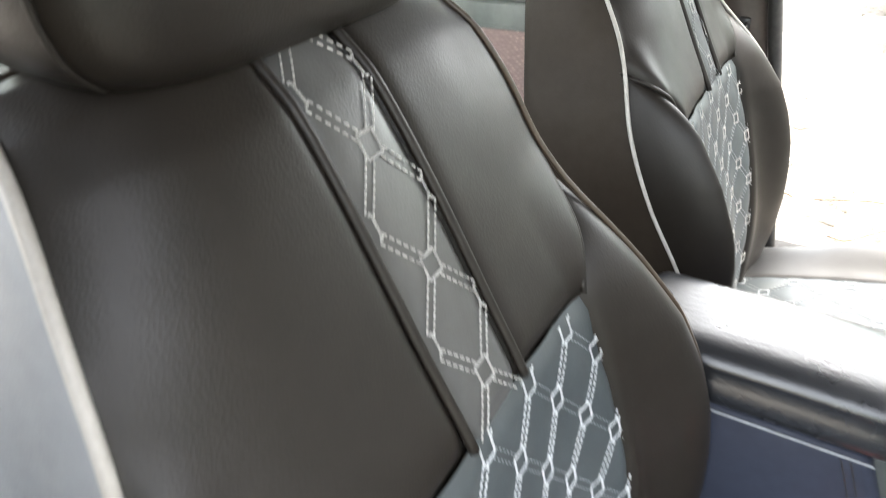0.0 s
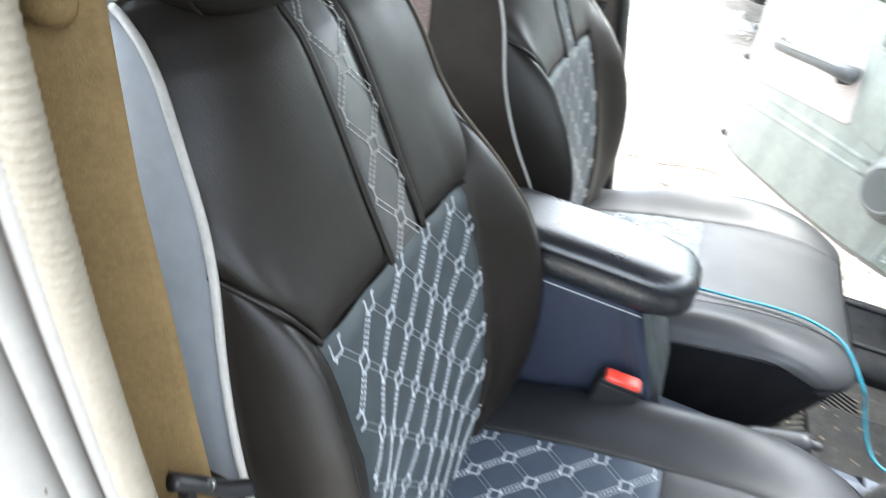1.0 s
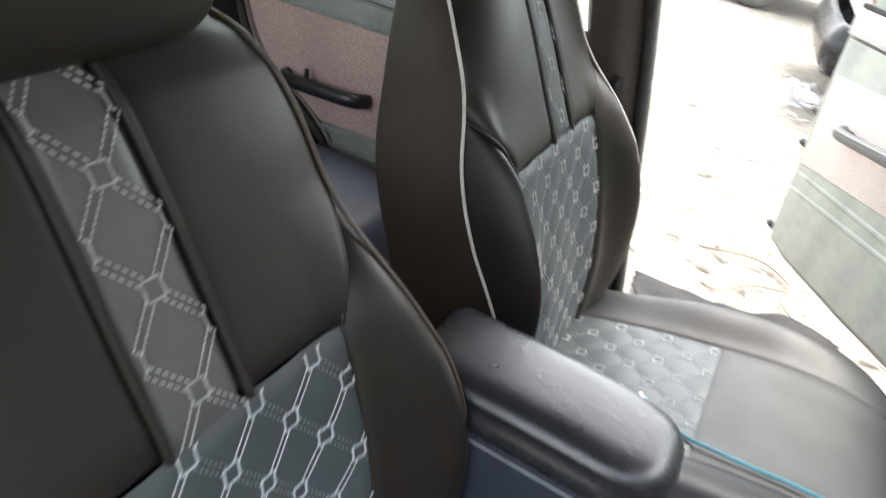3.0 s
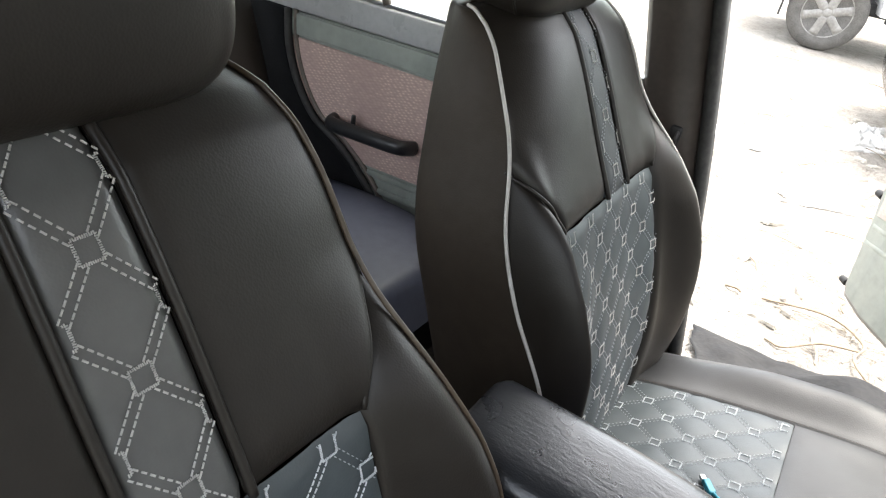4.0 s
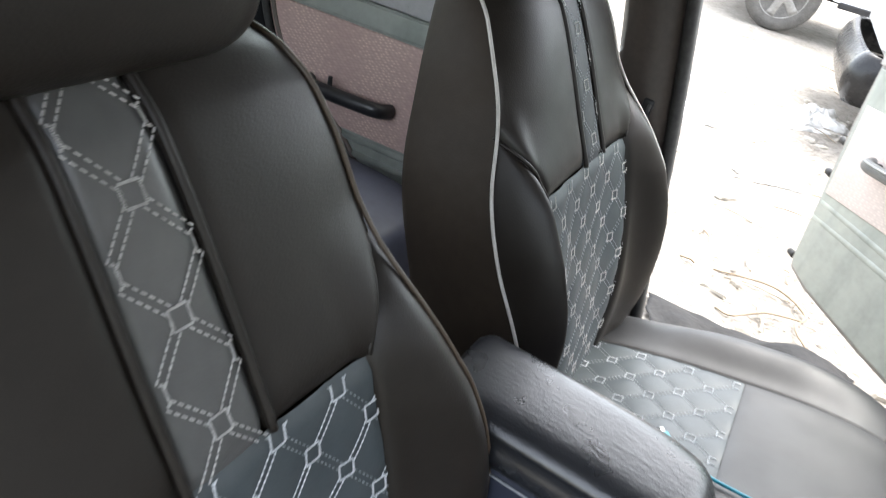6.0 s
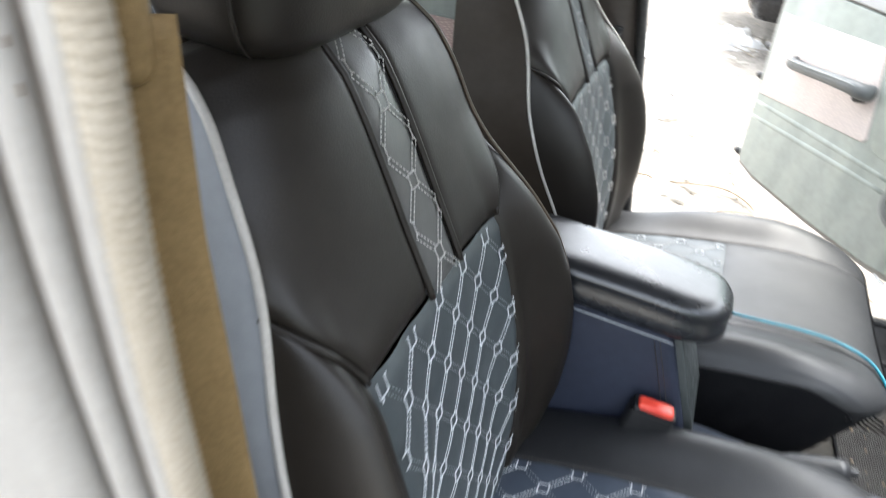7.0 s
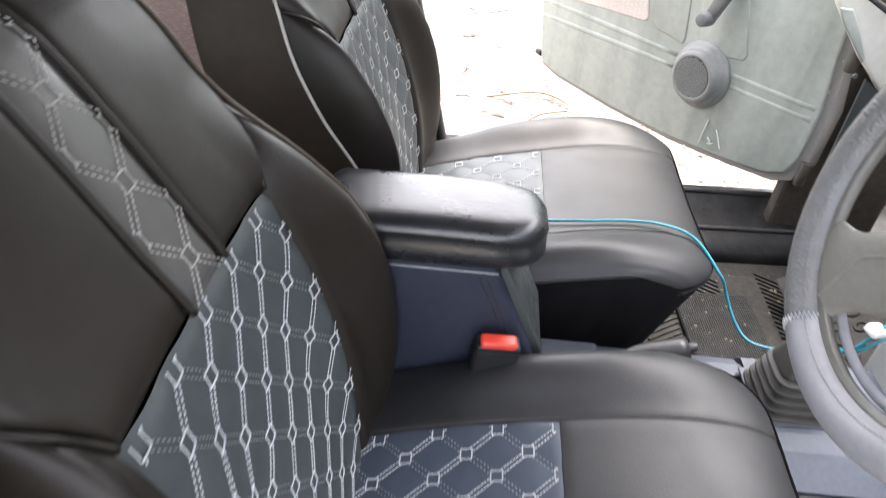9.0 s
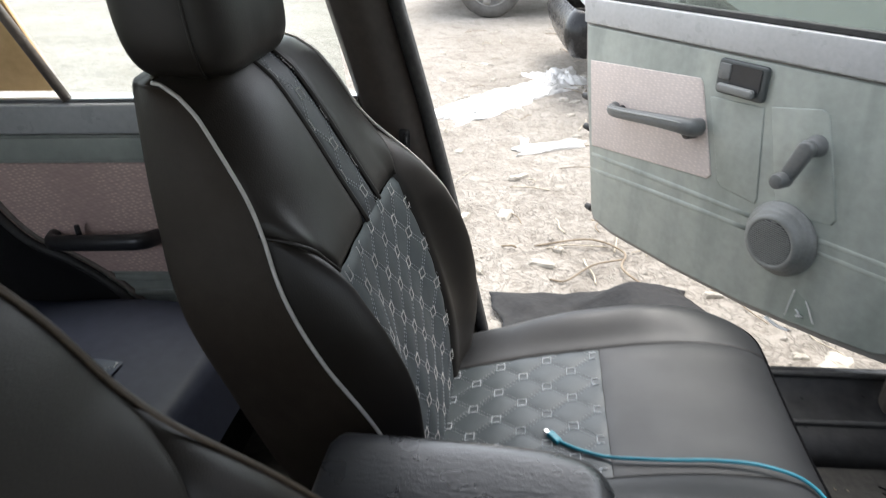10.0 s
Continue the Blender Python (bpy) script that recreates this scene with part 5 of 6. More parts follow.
def boot(u, v):
    """Four-sided rubber boot: five pleats below, a plain neck above."""
    a = 2 * math.pi * v
    h = 0.150 * u
    half = interp(u, [0.0, 0.04, 0.50, 0.80, 1.0], [0.056, 0.054, 0.040, 0.027, 0.015])
    if u < 0.50:
        half += 0.0042 * math.sin(u / 0.50 * 2 * math.pi * 5 - 1.2) * (1 - 0.3 * u)
    power = 5.5 - 3.3 * u
    r = half / (abs(math.cos(a)) ** power + abs(math.sin(a)) ** power) ** (1 / power)
    return Vector((r * math.cos(a) - 0.004 * u, 0.92 * r * math.sin(a), h))


mesh_part("boot", *grid_mesh(boot, 90, 73), BOOT_RUBBER, gear, "pleated grey rubber boot")
part("boot_collar", box((0.120, 0.110, 0.005), (0, 0, 0.002), 0.002), PLASTIC_BLUE, gear, "blue-grey base plate")
mesh_part("lever", *tube(smooth_path([(-0.004, 0, 0.140), (-0.010, 0.0, 0.155), (-0.016, 0.0, 0.170)], 5), 0.011, 12), PLASTIC_BLACK, gear, "dark lever")

brake = thing("handbrake", pose(0.34, 0.115, BASE - 0.345), "dark grey handbrake lever", "handbrake")
pts = smooth_path([(0, 0, -0.03), (0.05, 0.004, 0.0), (0.12, 0.012, 0.030), (0.185, 0.02, 0.048)], 6)
mesh_part("grip", *tube(pts, [0.0155] * 12 + [0.0175] * 7, 14), PLASTIC_BLACK, brake)
part("button", cylinder(0.007, 0.006, 0.014, (0.192, 0.021, 0.0505), Vector((0.065, 0.008, 0.018)).to_track_quat("Z", "Y").to_matrix().to_4x4(), 14), PLASTIC_BLACK, brake, smooth=True)


# ---- steering wheel ----
def make_wheel():
    tilt = radians(16.3)
    axis = Vector((-math.cos(tilt), 0, math.sin(tilt)))
    down = Vector((-math.sin(tilt), 0, -math.cos(tilt)))
    m = Matrix(((0, down.x, axis.x, 0.586), (1, 0, 0, -0.114), (0, down.z, axis.z, BASE + 0.100), (0, 0, 0, 1)))
    wheel = thing("steering_wheel", m, "grey steering wheel with a stitched leather cover", "steering wheel")
    R = 0.184
    grey = vary(material("pale_grey_leather", (0.24, 0.243, 0.262), 0.5), (0.21, 0.213, 0.232), (0.275, 0.278, 0.30), 20, 200, (0.4, 0.55), 0.3, 500)
    dark = leather("pebbled_leather", (0.115, 0.117, 0.120), (0.165, 0.168, 0.172), (0.34, 0.5), 0.9)
    deep = leather("dark_pebbled_leather", (0.085, 0.090, 0.104), (0.12, 0.128, 0.145), (0.34, 0.5), 0.9)
    for mat in (dark, deep):
        nt, b = nodes_of(mat)
        cells = next(n for n in nt.nodes if n.type == "TEX_VORONOI")
        cells.inputs["Scale"].default_value = 330
        cells.feature = "SMOOTH_F1"

    bare = vary(material("dark_warm_plastic", (0.10, 0.098, 0.09), 0.4), (0.085, 0.083, 0.076), (0.12, 0.118, 0.108), 14, 160, (0.3, 0.45))

    def ring_point(a, r=R, up=0.0):
        return Vector((r * math.cos(radians(a)), r * math.sin(radians(a)), up))

    def arc(a0, a1, n, r=R, up=0.0):
        return [ring_point(a0 + (a1 - a0) * k / n, r, up) for k in range(n + 1)]

    for a0, a1, mat, lab in ((69, 131, grey, "smooth pale grey leather"), (131, 190, deep, "dark pebbled leather"), (190, 250, grey, "smooth pale grey leather"), (250, 429, dark, "dark pebbled leather")):
        rim = mesh_part("rim", *tube(arc(a0, a1, 34), 0.0192, 18, up=(0, 0, 1)), mat, wheel, lab)
        # zigzag lacing over the joint and the seam along the inner side
        ring = []
        for k in range(64):
            w = 2 * math.pi * k / 64
            p = ring_point(a0, 1.0)
            t = Vector((-p.y, p.x, 0)) * 0.0034 * (1 if k % 2 else -1)
            ring.append(p * (R + 0.0199 * math.cos(w)) + Vector((0, 0, 0.0199 * math.sin(w))) + t)
        mesh_part("lacing", *tube(ring, 0.0008, 5, closed=True), THREAD, rim, "pale zigzag lacing")
        seam = [ring_point(a, R - 0.0135, 0.0140) for a in np.linspace(a0 + 1, a1 - 1, 60)]
        tagged(seam_stitches(seam, (0, 0, 1), "seam", rim, bare, 0.006, 0.004, 0.0009), "fine dark seam stitches")
    # bare inner ring of the wheel under the cover and the cover's loose hem
    mesh_part("inner_ring", *tube(arc(0, 354, 90, R - 0.0175, -0.004), 0.0075, 10, True, up=(0, 0, 1)), bare, wheel, "bare dark inner ring")
    mesh_part("loose_hem", *tube(arc(60, 138, 34, R - 0.0285, -0.014), 0.0046, 10, up=(0, 0, 1)), grey, wheel, "loose grey hem of the cover")
    warm = vary(material("warm_grey_plastic", (0.165, 0.158, 0.14), 0.42), (0.14, 0.134, 0.118), (0.19, 0.183, 0.165), 14, 160, (0.34, 0.5), 0.12, 600)

    def pad(u, v):
        a, k = 2 * math.pi * v, u
        c, d = math.cos(a), math.sin(a)
        q = (abs(c) ** 3.6 + abs(d) ** 3.6) ** (-1 / 3.6)
        drop = -0.055 * max(k - 0.74, 0) / 0.26 if k > 0.74 else 0.0
        rr = min(k / 0.74, 1.0) ** 0.9
        rim_ = 0.012 * (max(rr - 0.78, 0) / 0.22) ** 2
        along, across = 0.088 * rr * q * c, 0.018 + 0.046 * rr * q * d
        return Vector((0.707 * (along - across), 0.707 * (along + across), 0.010 - 0.010 * rr * rr - rim_ + drop))

    hub = mesh_part("hub", *grid_mesh(pad, 26, 73), warm, wheel, "warm grey plastic hub pad")
    mesh_part("hub_groove", *tube([pad(0.74, v) + Vector((0, 0, 0.0)) for v in np.linspace(0, 1, 73)], 0.0022, 6), bare, hub)
    for a, flip, aside in ((45, 1, 0.020), (148, -1, 0.0)):
        d, n = ring_point(a, 1.0), ring_point(a + 90, 1.0)

        def blade(u, v, d=d, n=n, aside=aside):
            """Broad spoke: waisted in the middle, flaring into the rim, rounded in section."""
            w = 2 * math.pi * v
            r_ = 0.062 + (R - 0.014 - 0.062) * u
            half = 0.036 + 0.022 * smoothstep(0.55, 1.0, u) ** 1.5 + 0.006 * (1 - u)
            thick = 0.0085 + 0.004 * (1 - u)
            rise = -0.026 + 0.021 * smoothstep(0.0, 1.0, u)
            c, e = math.cos(w), math.sin(w)
            return d * r_ + n * (aside + half * math.copysign(abs(c) ** 0.8, c)) + Vector((0, 0, rise + thick * math.copysign(abs(e) ** 0.7, e)))

        spoke = mesh_part("spoke", *grid_mesh(blade, 22, 33), warm, wheel, "warm grey plastic spoke")
        mesh_part("spoke_ridge", *tube([blade(u, 0.25) + n * (flip * (-0.012 + 0.045 * smoothstep(0.5, 1.0, u))) + Vector((0, 0, -0.0006)) for u in np.linspace(0.30, 0.95, 18)], 0.0016, 6), warm, spoke)
    part("column", cylinder(0.055, 0.045, 0.34, (0, 0.02, -0.21), n=28, bevel=0.004), PLASTIC_GREY, wheel, "grey column shroud", smooth=True)
    return wheel


make_wheel()


# ---- driver-side pillar, with belt ----
def make_near_pillar():
    p = thing("pillar_right", Matrix.Identity(4), "cream-painted door pillar with a ribbed weatherstrip", "pillar", kind="structure")
    zs = np.linspace(-0.72, 0.70, 44)
    def front(z):
        return -0.031 + interp(z, [-0.72, -0.35, -0.10, 0.04, 0.095, 0.175, 0.245, 0.32, 0.5, 0.70], [0.145, 0.105, 0.055, 0.030, 0.022, 0.013, 0.008, 0.006, -0.01, -0.04])
    def out(z):
        return -0.500 + 0.10 * max(z - 0.35, 0)
    def band(name, prof, mat, label=""):
        path_ = [(front(z), out(z), BASE + z) for z in zs]
        mesh_part(name, *sweep(prof, path_, [((1, 0, 0), (0, -1, 0))] * len(zs)), mat, p, label)
    band("inner_trim", [(-0.20, -0.07), (-0.10, -0.066), (-0.062, -0.050), (-0.030, -0.008), (-0.030, -0.004), (-0.20, -0.004)], TRIM_TAN, "tan vinyl inner trim")
    band("flange", [(-0.0145, -0.004), (-0.006, -0.006), (-0.004, 0.002), (-0.008, 0.006), (-0.0145, 0.006)], PAINT_CREAM, "pale painted flange")
    band("groove", [(-0.026, -0.004), (-0.0145, -0.004), (-0.0145, 0.001), (-0.020, -0.001), (-0.026, 0.001)], TRIM_GROOVE, "dusty grey-brown groove")
    band("ridge", [(-0.039, -0.004), (-0.026, -0.004), (-0.0255, 0.006), (-0.029, 0.011), (-0.036, 0.011), (-0.039, 0.007)], PAINT_CREAM, "pale painted ridge")
    band("step", [(-0.053, -0.004), (-0.039, -0.004), (-0.039, 0.003), (-0.046, 0.001), (-0.053, 0.003)], TRIM_GROOVE, "dusty grey-brown step")
    band("outer_skin", [(-0.32, -0.004), (-0.053, -0.004), (-0.052, 0.012), (-0.064, 0.022), (-0.32, 0.034)], PAINT_CREAM, "pale painted outer skin")
    rng_ = random.Random(5)
    for k in range(16):
        z = rng_.uniform(-0.45, 0.35)
        side_x, side_y_ = (-0.0265, -0.0065) if k % 2 else (-0.054, -0.0125)
        part("paint_chip", box((0.0014, 0.002, rng_.uniform(0.002, 0.006)), (front(z) + side_x + rng_.uniform(-0.002, 0.002), out(z) + side_y_, BASE + z), 0.0008, 1), TRIM_BROWN, p, "chipped paint spot")
    # ribbed weatherstrip
    pts, rad = [], []
    for k in range(900):
        z = -0.70 + 1.38 * k / 899
        pts.append((front(z) - 0.0025, out(z) + 0.003, BASE + z))
        rad.append(0.0085 + 0.00028 * math.sin(k * 1.9))
    mesh_part("weatherstrip", *tube(pts, rad, 12), vary(material("beige_weatherstrip", (0.245, 0.212, 0.165), 0.8), (0.21, 0.178, 0.132), (0.285, 0.252, 0.205), 30, 300, bump=0.4, bump_scale=500), p, "ribbed beige cloth weatherstrip")
    return p


make_near_pillar()

belt = thing("seat_belt", Matrix.Identity(4), "tan seat belt hanging beside the driver's seat", "seat belt")
def strap(u, v):
    z = interp(u, [0, 1], [0.30, -0.42])
    x = interp(u, [0, 0.16, 0.28, 0.49, 1], [-0.068, -0.060, -0.048, -0.030, 0.015])
    return Vector((x - 0.004 - 0.003 * smoothstep(0.35, 0.0, u) - 0.034 * (1 - v), -0.407 - 0.006 * math.sin(u * 4) - 0.032 * (1 - v), BASE + z))
vs, fs = grid_mesh(strap, 60, 8)
so = mesh_part("strap", vs, fs, BELT_TAN, belt, "tan woven webbing")
so.modifiers.new("thickness", "SOLIDIFY").thickness = 0.0015
part("anchor", box((0.032, 0.024, 0.052), (-0.094, -0.424, BASE + 0.294), 0.0115, 5), BELT_TAN, belt, "tan plastic belt anchor", smooth=True)
lever = thing("recline_lever", pose(-0.024, -0.425, BASE - 0.042), "black plastic lever at the seat's side", "lever")
blade = smooth_path([(-0.014, -0.021, 0.023), (-0.004, -0.008, 0.010), (0.006, 0.007, -0.009), (0.016, 0.024, -0.023)], 5)
mesh_part("arm", *tube(blade, [0.0075 - 0.0004 * math.sin(k * 0.4) for k in range(len(blade))], 12, flat=0.75), PLASTIC_BLACK, lever)
part("tip", box((0.012, 0.010, 0.022), (-0.009, -0.013, 0.002), 0.004, 3), PLASTIC_BLACK, lever, smooth=True)
part("screw", cylinder(0.004, 0.004, 0.004, (0.003, -0.003, 0.008), pose(0, 0, 0, 60, 0, 0), 12, 0.001), METAL, lever, "small bright screw")

# ---- dashboard, closing the front ----
dash = thing("dashboard", pose(0, CENTRE, BASE), "grey plastic dashboard", "dashboard", kind="structure")
dp = [(1.02, -0.12), (0.92, -0.05), (0.90, 0.08), (0.95, 0.17), (1.30, 0.20), (1.30, -0.62), (1.22, -0.62), (1.15, -0.25)]
mesh_part("dash_body", *sweep(dp, [(0.14, y, 0) for y in np.linspace(-0.62, 0.60, 8)], [((1, 0, 0), (0, 0, 1))] * 8), PLASTIC_GREY, dash, smooth=False)

wv, wf = grid_mesh(lambda u, v: Vector((1.38 - 0.75 * u - 0.05 * (2 * v - 1) ** 2, CENTRE + 0.64 * (2 * v - 1), BASE + 0.19 + 0.45 * u)), 6, 14)
structure(mesh_part("windscreen", wv, wf, GLASS_FRONT), "clear dusty windscreen over the dashboard", "windscreen")

cowl = thing("cowl_side", Matrix.Identity(4), "cream-painted cowl side beside the door hinge", "cowl", kind="structure")
prism([(0.845, 0.046), (0.868, -0.006), (0.905, -0.050), (0.955, -0.108), (1.038, -0.189), (1.135, -0.261), (1.25, -0.335), (1.25, -0.140)], 0.03, lambda a, b, c: Vector((a, 0.80 - c, BASE + b)), PAINT_PALE, "cowl_panel", cowl, 0.006)
mesh_part("gasket", *tube([(0.843, 0.785, BASE + 0.052), (0.958, 0.785, BASE - 0.008), (1.25, 0.785, BASE - 0.132)], 0.006, 8), RUBBER, cowl, "black rubber gasket")
prism([(0.860, -0.004), (0.884, -0.004), (0.909, -0.037), (0.946, -0.095), (0.943, -0.104), (0.873, -0.027)], 0.010, lambda a, b, c: Vector((a, 0.771 - c, BASE + b)), PANEL_GREEN, "edge_trim", cowl, 0.003, "grey-green vinyl edge trim")
prism([(0.985, -0.150), (1.145, -0.250), (1.145, -0.275), (1.025, -0.390), (0.985, -0.40)], 0.006, lambda a, b, c: Vector((a, 0.806 - c, BASE + b)), PLASTIC_BEZEL, "kick_panel", cowl, 0.0, "dark grey kick panel")
jamb = structure(part("door_jamb", box((0.26, 0.04, 0.75), (1.075, 0.885, BASE - 0.30), 0.01), JAMB_BROWN), "dark brown front door jamb with hinges", "door jamb")
for z in (-0.12, -0.40):
    part("hinge", cylinder(0.012, 0.012, 0.06, (0.965, 0.842, BASE + z), n=16), JAMB_BROWN, jamb, "painted door hinge", smooth=True)
for x, z in ((0.958, -0.135), (0.950, -0.205), (0.990, -0.165), (0.985, -0.300)):
    part("bolt", cylinder(0.007, 0.006, 0.008, (x, 0.862, BASE + z), pose(0, 0, 0, 90, 0, 0), 6, 0.001), METAL, jamb, "steel hinge bolt")

# ---- charging cable ----
def cable():
    c = thing("charging_cable", Matrix.Identity(4), "teal charging cable lying across the passenger seat", "cable")
    pts = smooth_path([(0.268, 0.465, BASE - 0.3205), (0.285, 0.450, BASE - 0.315), (0.304, 0.438, BASE - 0.3105), (0.332, 0.423, BASE - 0.302), (0.372, 0.413, BASE - 0.291), (0.415, 0.408, BASE - 0.283), (0.469, 0.406, BASE - 0.275), (0.53, 0.400, BASE - 0.272), (0.585, 0.383, BASE - 0.283), (0.625, 0.330, BASE - 0.315), (0.649, 0.34, BASE - 0.357), (0.669, 0.31, BASE - 0.396), (0.693, 0.28, BASE - 0.412), (0.745, 0.262, BASE - 0.406), (0.780, 0.235, BASE - 0.37), (0.798, 0.205, BASE - 0.335), (0.822, 0.20, BASE - 0.275), (0.852, 0.20, BASE - 0.212), (0.88, 0.19, BASE - 0.165), (0.95, 0.16, BASE - 0.12), (1.02, 0.14, BASE - 0.08)], 8)
    mesh_part("cord", *tube(pts, 0.0027, 8), TEAL, c)
    part("plug", box((0.024, 0.011, 0.008), (0.262, 0.471, BASE - 0.3205), 0.002, 2, pose(0, 0, 0, 0, 0, -50)), TEAL, c, "teal plug shell")
    part("contact", box((0.010, 0.008, 0.005), (0.251, 0.482, BASE - 0.3215), 0.001, 1, pose(0, 0, 0, 0, 0, -50)), METAL, c, "metal contact")
    mesh_part("cord", *tube(smooth_path([(0.790, 0.220, BASE - 0.352), (0.806, 0.198, BASE - 0.326), (0.836, 0.195, BASE - 0.283), (0.862, 0.195, BASE - 0.238), (0.885, 0.190, BASE - 0.185), (0.95, 0.150, BASE - 0.13)], 8), 0.0027, 8), TEAL, c)
    part("adapter", box((0.036, 0.022, 0.014), (0.808, 0.196, BASE - 0.284), 0.004, 3, pose(0, 0, 0, 10, 20, 30)), PAINT_WHITE, c, "white plug adapter", smooth=True)
cable()


# ---- footwell mats ----
def ribbed_mat(name, x0, x1, y0, y1, z, label):
    mat_ = thing(name, Matrix.Identity(4), label, "floor mat")
    part("mat_base", box((x1 - x0, y1 - y0, 0.008), ((x0 + x1) / 2, (y0 + y1) / 2, z), 0.003), MAT_RUBBER, mat_)
    bm = bmesh.new()
    n = int((y1 - y0) / 0.016)
    for k in range(n):
        yc = y0 + 0.012 + k * 0.016
        for xa, xb in ((x0 + 0.02, x0 + 0.13), (x0 + 0.15, (x0 + x1) / 2 - 0.01), ((x0 + x1) / 2 + 0.01, x1 - 0.02)):
            m4 = Matrix.Translation(((xa + xb) / 2, yc, z + 0.006)) @ pose(0, 0, 0, 0, 0, 32 if xa < x0 + 0.1 else -32) @ Matrix.Diagonal((0.085, 0.0055, 0.005, 1))
            bmesh.ops.create_cube(bm, size=1, matrix=m4)
    tagged(part("ribs", bm, MAT_RUBBER, mat_), kind="stuff")
    return mat_


ribbed_mat("passenger_mat", 0.56, 1.05, 0.31, 0.70, FLOOR_Z + 0.010, "black ribbed rubber floor mat, dusty")
structure(part("floor_step", box((0.62, 0.46, 0.11), (0.92, -0.205, BASE - 0.565), 0.004), RUBBER), "raised dark floor under the pedals", "floor")
structure(part("carpet_edge", box((0.62, 0.012, 0.05), (0.93, 0.019, BASE - 0.478), 0.004), CARPET_EDGE), "worn black carpet edge beside the tunnel", "carpet")
ribbed_mat("driver_mat", 0.62, 1.15, -0.42, 0.006, BASE - 0.504, "black ribbed rubber floor mat under the pedals")
pad = thing("carpet_pad", pose(0.76, 0.495, FLOOR_Z + 0.022, 0, 0, 3), "dark woven carpet pad with dirt and crumbs", "carpet")
part("pad", box((0.17, 0.24, 0.008), (0, 0, 0), 0.003), CLOTH_BLACK, pad)
bm = bmesh.new()
for i in range(34):
    for j in range(48):
        bmesh.ops.create_cube(bm, size=1, matrix=Matrix.Translation((-0.08 + i * 0.0048, -0.113 + j * 0.0048, 0.005)) @ Matrix.Diagonal((0.0030, 0.0030, 0.003, 1)))
tagged(part("weave", bm, RUBBER, pad), kind="stuff")
rng = random.Random(7)
bm = bmesh.new()
for k in range(60):
    r = rng.uniform(0.0012, 0.004)
    bmesh.ops.create_icosphere(bm, subdivisions=1, radius=r, matrix=Matrix.Translation((rng.uniform(-0.16, 0.2), rng.uniform(-0.13, 0.2), 0.006 + r * 0.5)))
tagged(part("dirt", bm, TWIG, pad, "brown crumbs of dirt"), kind="stuff")


duct = thing("heater_duct", pose(0.97, 0.135, BASE), "pale grey plastic duct under the dashboard", "duct")
prism([(0.135, -0.47), (0.135, -0.355), (0.105, -0.315), (0.03, -0.235), (-0.02, -0.205), (-0.10, -0.195), (-0.10, -0.47)], 0.20, lambda a, b, c: Vector((-0.09 - c, a, b)), DUCT_GREY, "shell", duct, 0.012)
mesh_part("joint", *tube([(-0.0935, 0.125, -0.36), (-0.0935, 0.02, -0.335), (-0.0935, -0.095, -0.332)], 0.0018, 6), PLASTIC_GREY, duct)
toe = thing("stud_mat", pose(0.985, 0.455, BASE - 0.475, 0, -38, 0), "dark rubber toe mat with round studs", "floor mat")
part("mat_base", box((0.24, 0.34, 0.010), (0, 0, 0), 0.004), MAT_RUBBER, toe)
studs = part("studs", bmesh.new(), MAT_RUBBER, toe)
vs, fs = [], []
for i in range(3):
    for j in range(8):
        ring, quads = tube([(-0.095 + i * 0.038 + 0.0105 * math.cos(a), -0.14 + j * 0.040 + (0.02 if i % 2 else 0) - 0.01 + 0.0105 * math.sin(a), 0.006) for a in np.linspace(0, 2 * math.pi, 15)[:-1]], 0.0034, 6, True)
        fs.extend([tuple(len(vs) + k for k in q) for q in quads])
        vs.extend(ring)
studs.data.from_pydata([tuple(v) for v in vs], [], fs)
tagged(studs, "round rubber studs", kind="stuff")

# ---- litter on the ground ----
def crumpled(name, cx, cy, sx, sy, turn, mat, label, category, seed, high=0.06, group="", ridges=0.22):
    t = thing(name, pose(cx, cy, max(ground_height(cx, cy), 0.0) + 0.008, 0, 0, turn), label, category, group)
    def fn(u, v):
        a, b = 2 * u - 1, 2 * v - 1
        n1 = noise.noise(Vector((a * 2 + seed, b * 2, seed)))
        n2 = noise.noise(Vector((a * 6 + seed, b * 6, 3 + seed))) + 0.3 * noise.noise(Vector((a * 13 + seed, b * 13, 5 + seed)))
        edge = 1 + 0.38 * noise.noise(Vector((a * 1.5, b * 1.5, 9 + seed))) + 0.16 * noise.noise(Vector((a * 6, b * 6, 2 + seed)))
        return Vector((a * sx / 2 * edge, b * sy / 2 * edge, max(0.002, high * (0.45 * abs(n1) + ridges * max(0.0, 1 - 2.6 * abs(n2)) ** 2) * (1 - max(abs(a), abs(b)) ** 6) + 0.003) - 0.012 * max(abs(a), abs(b)) ** 8))
    n = 56 if high > 0.03 else 10
    ob = mesh_part("sheet", *grid_mesh(fn, n, n), mat, t, smooth=high > 0.03)
    ob.modifiers.new("thickness", "SOLIDIFY").thickness = 0.0015
    return t


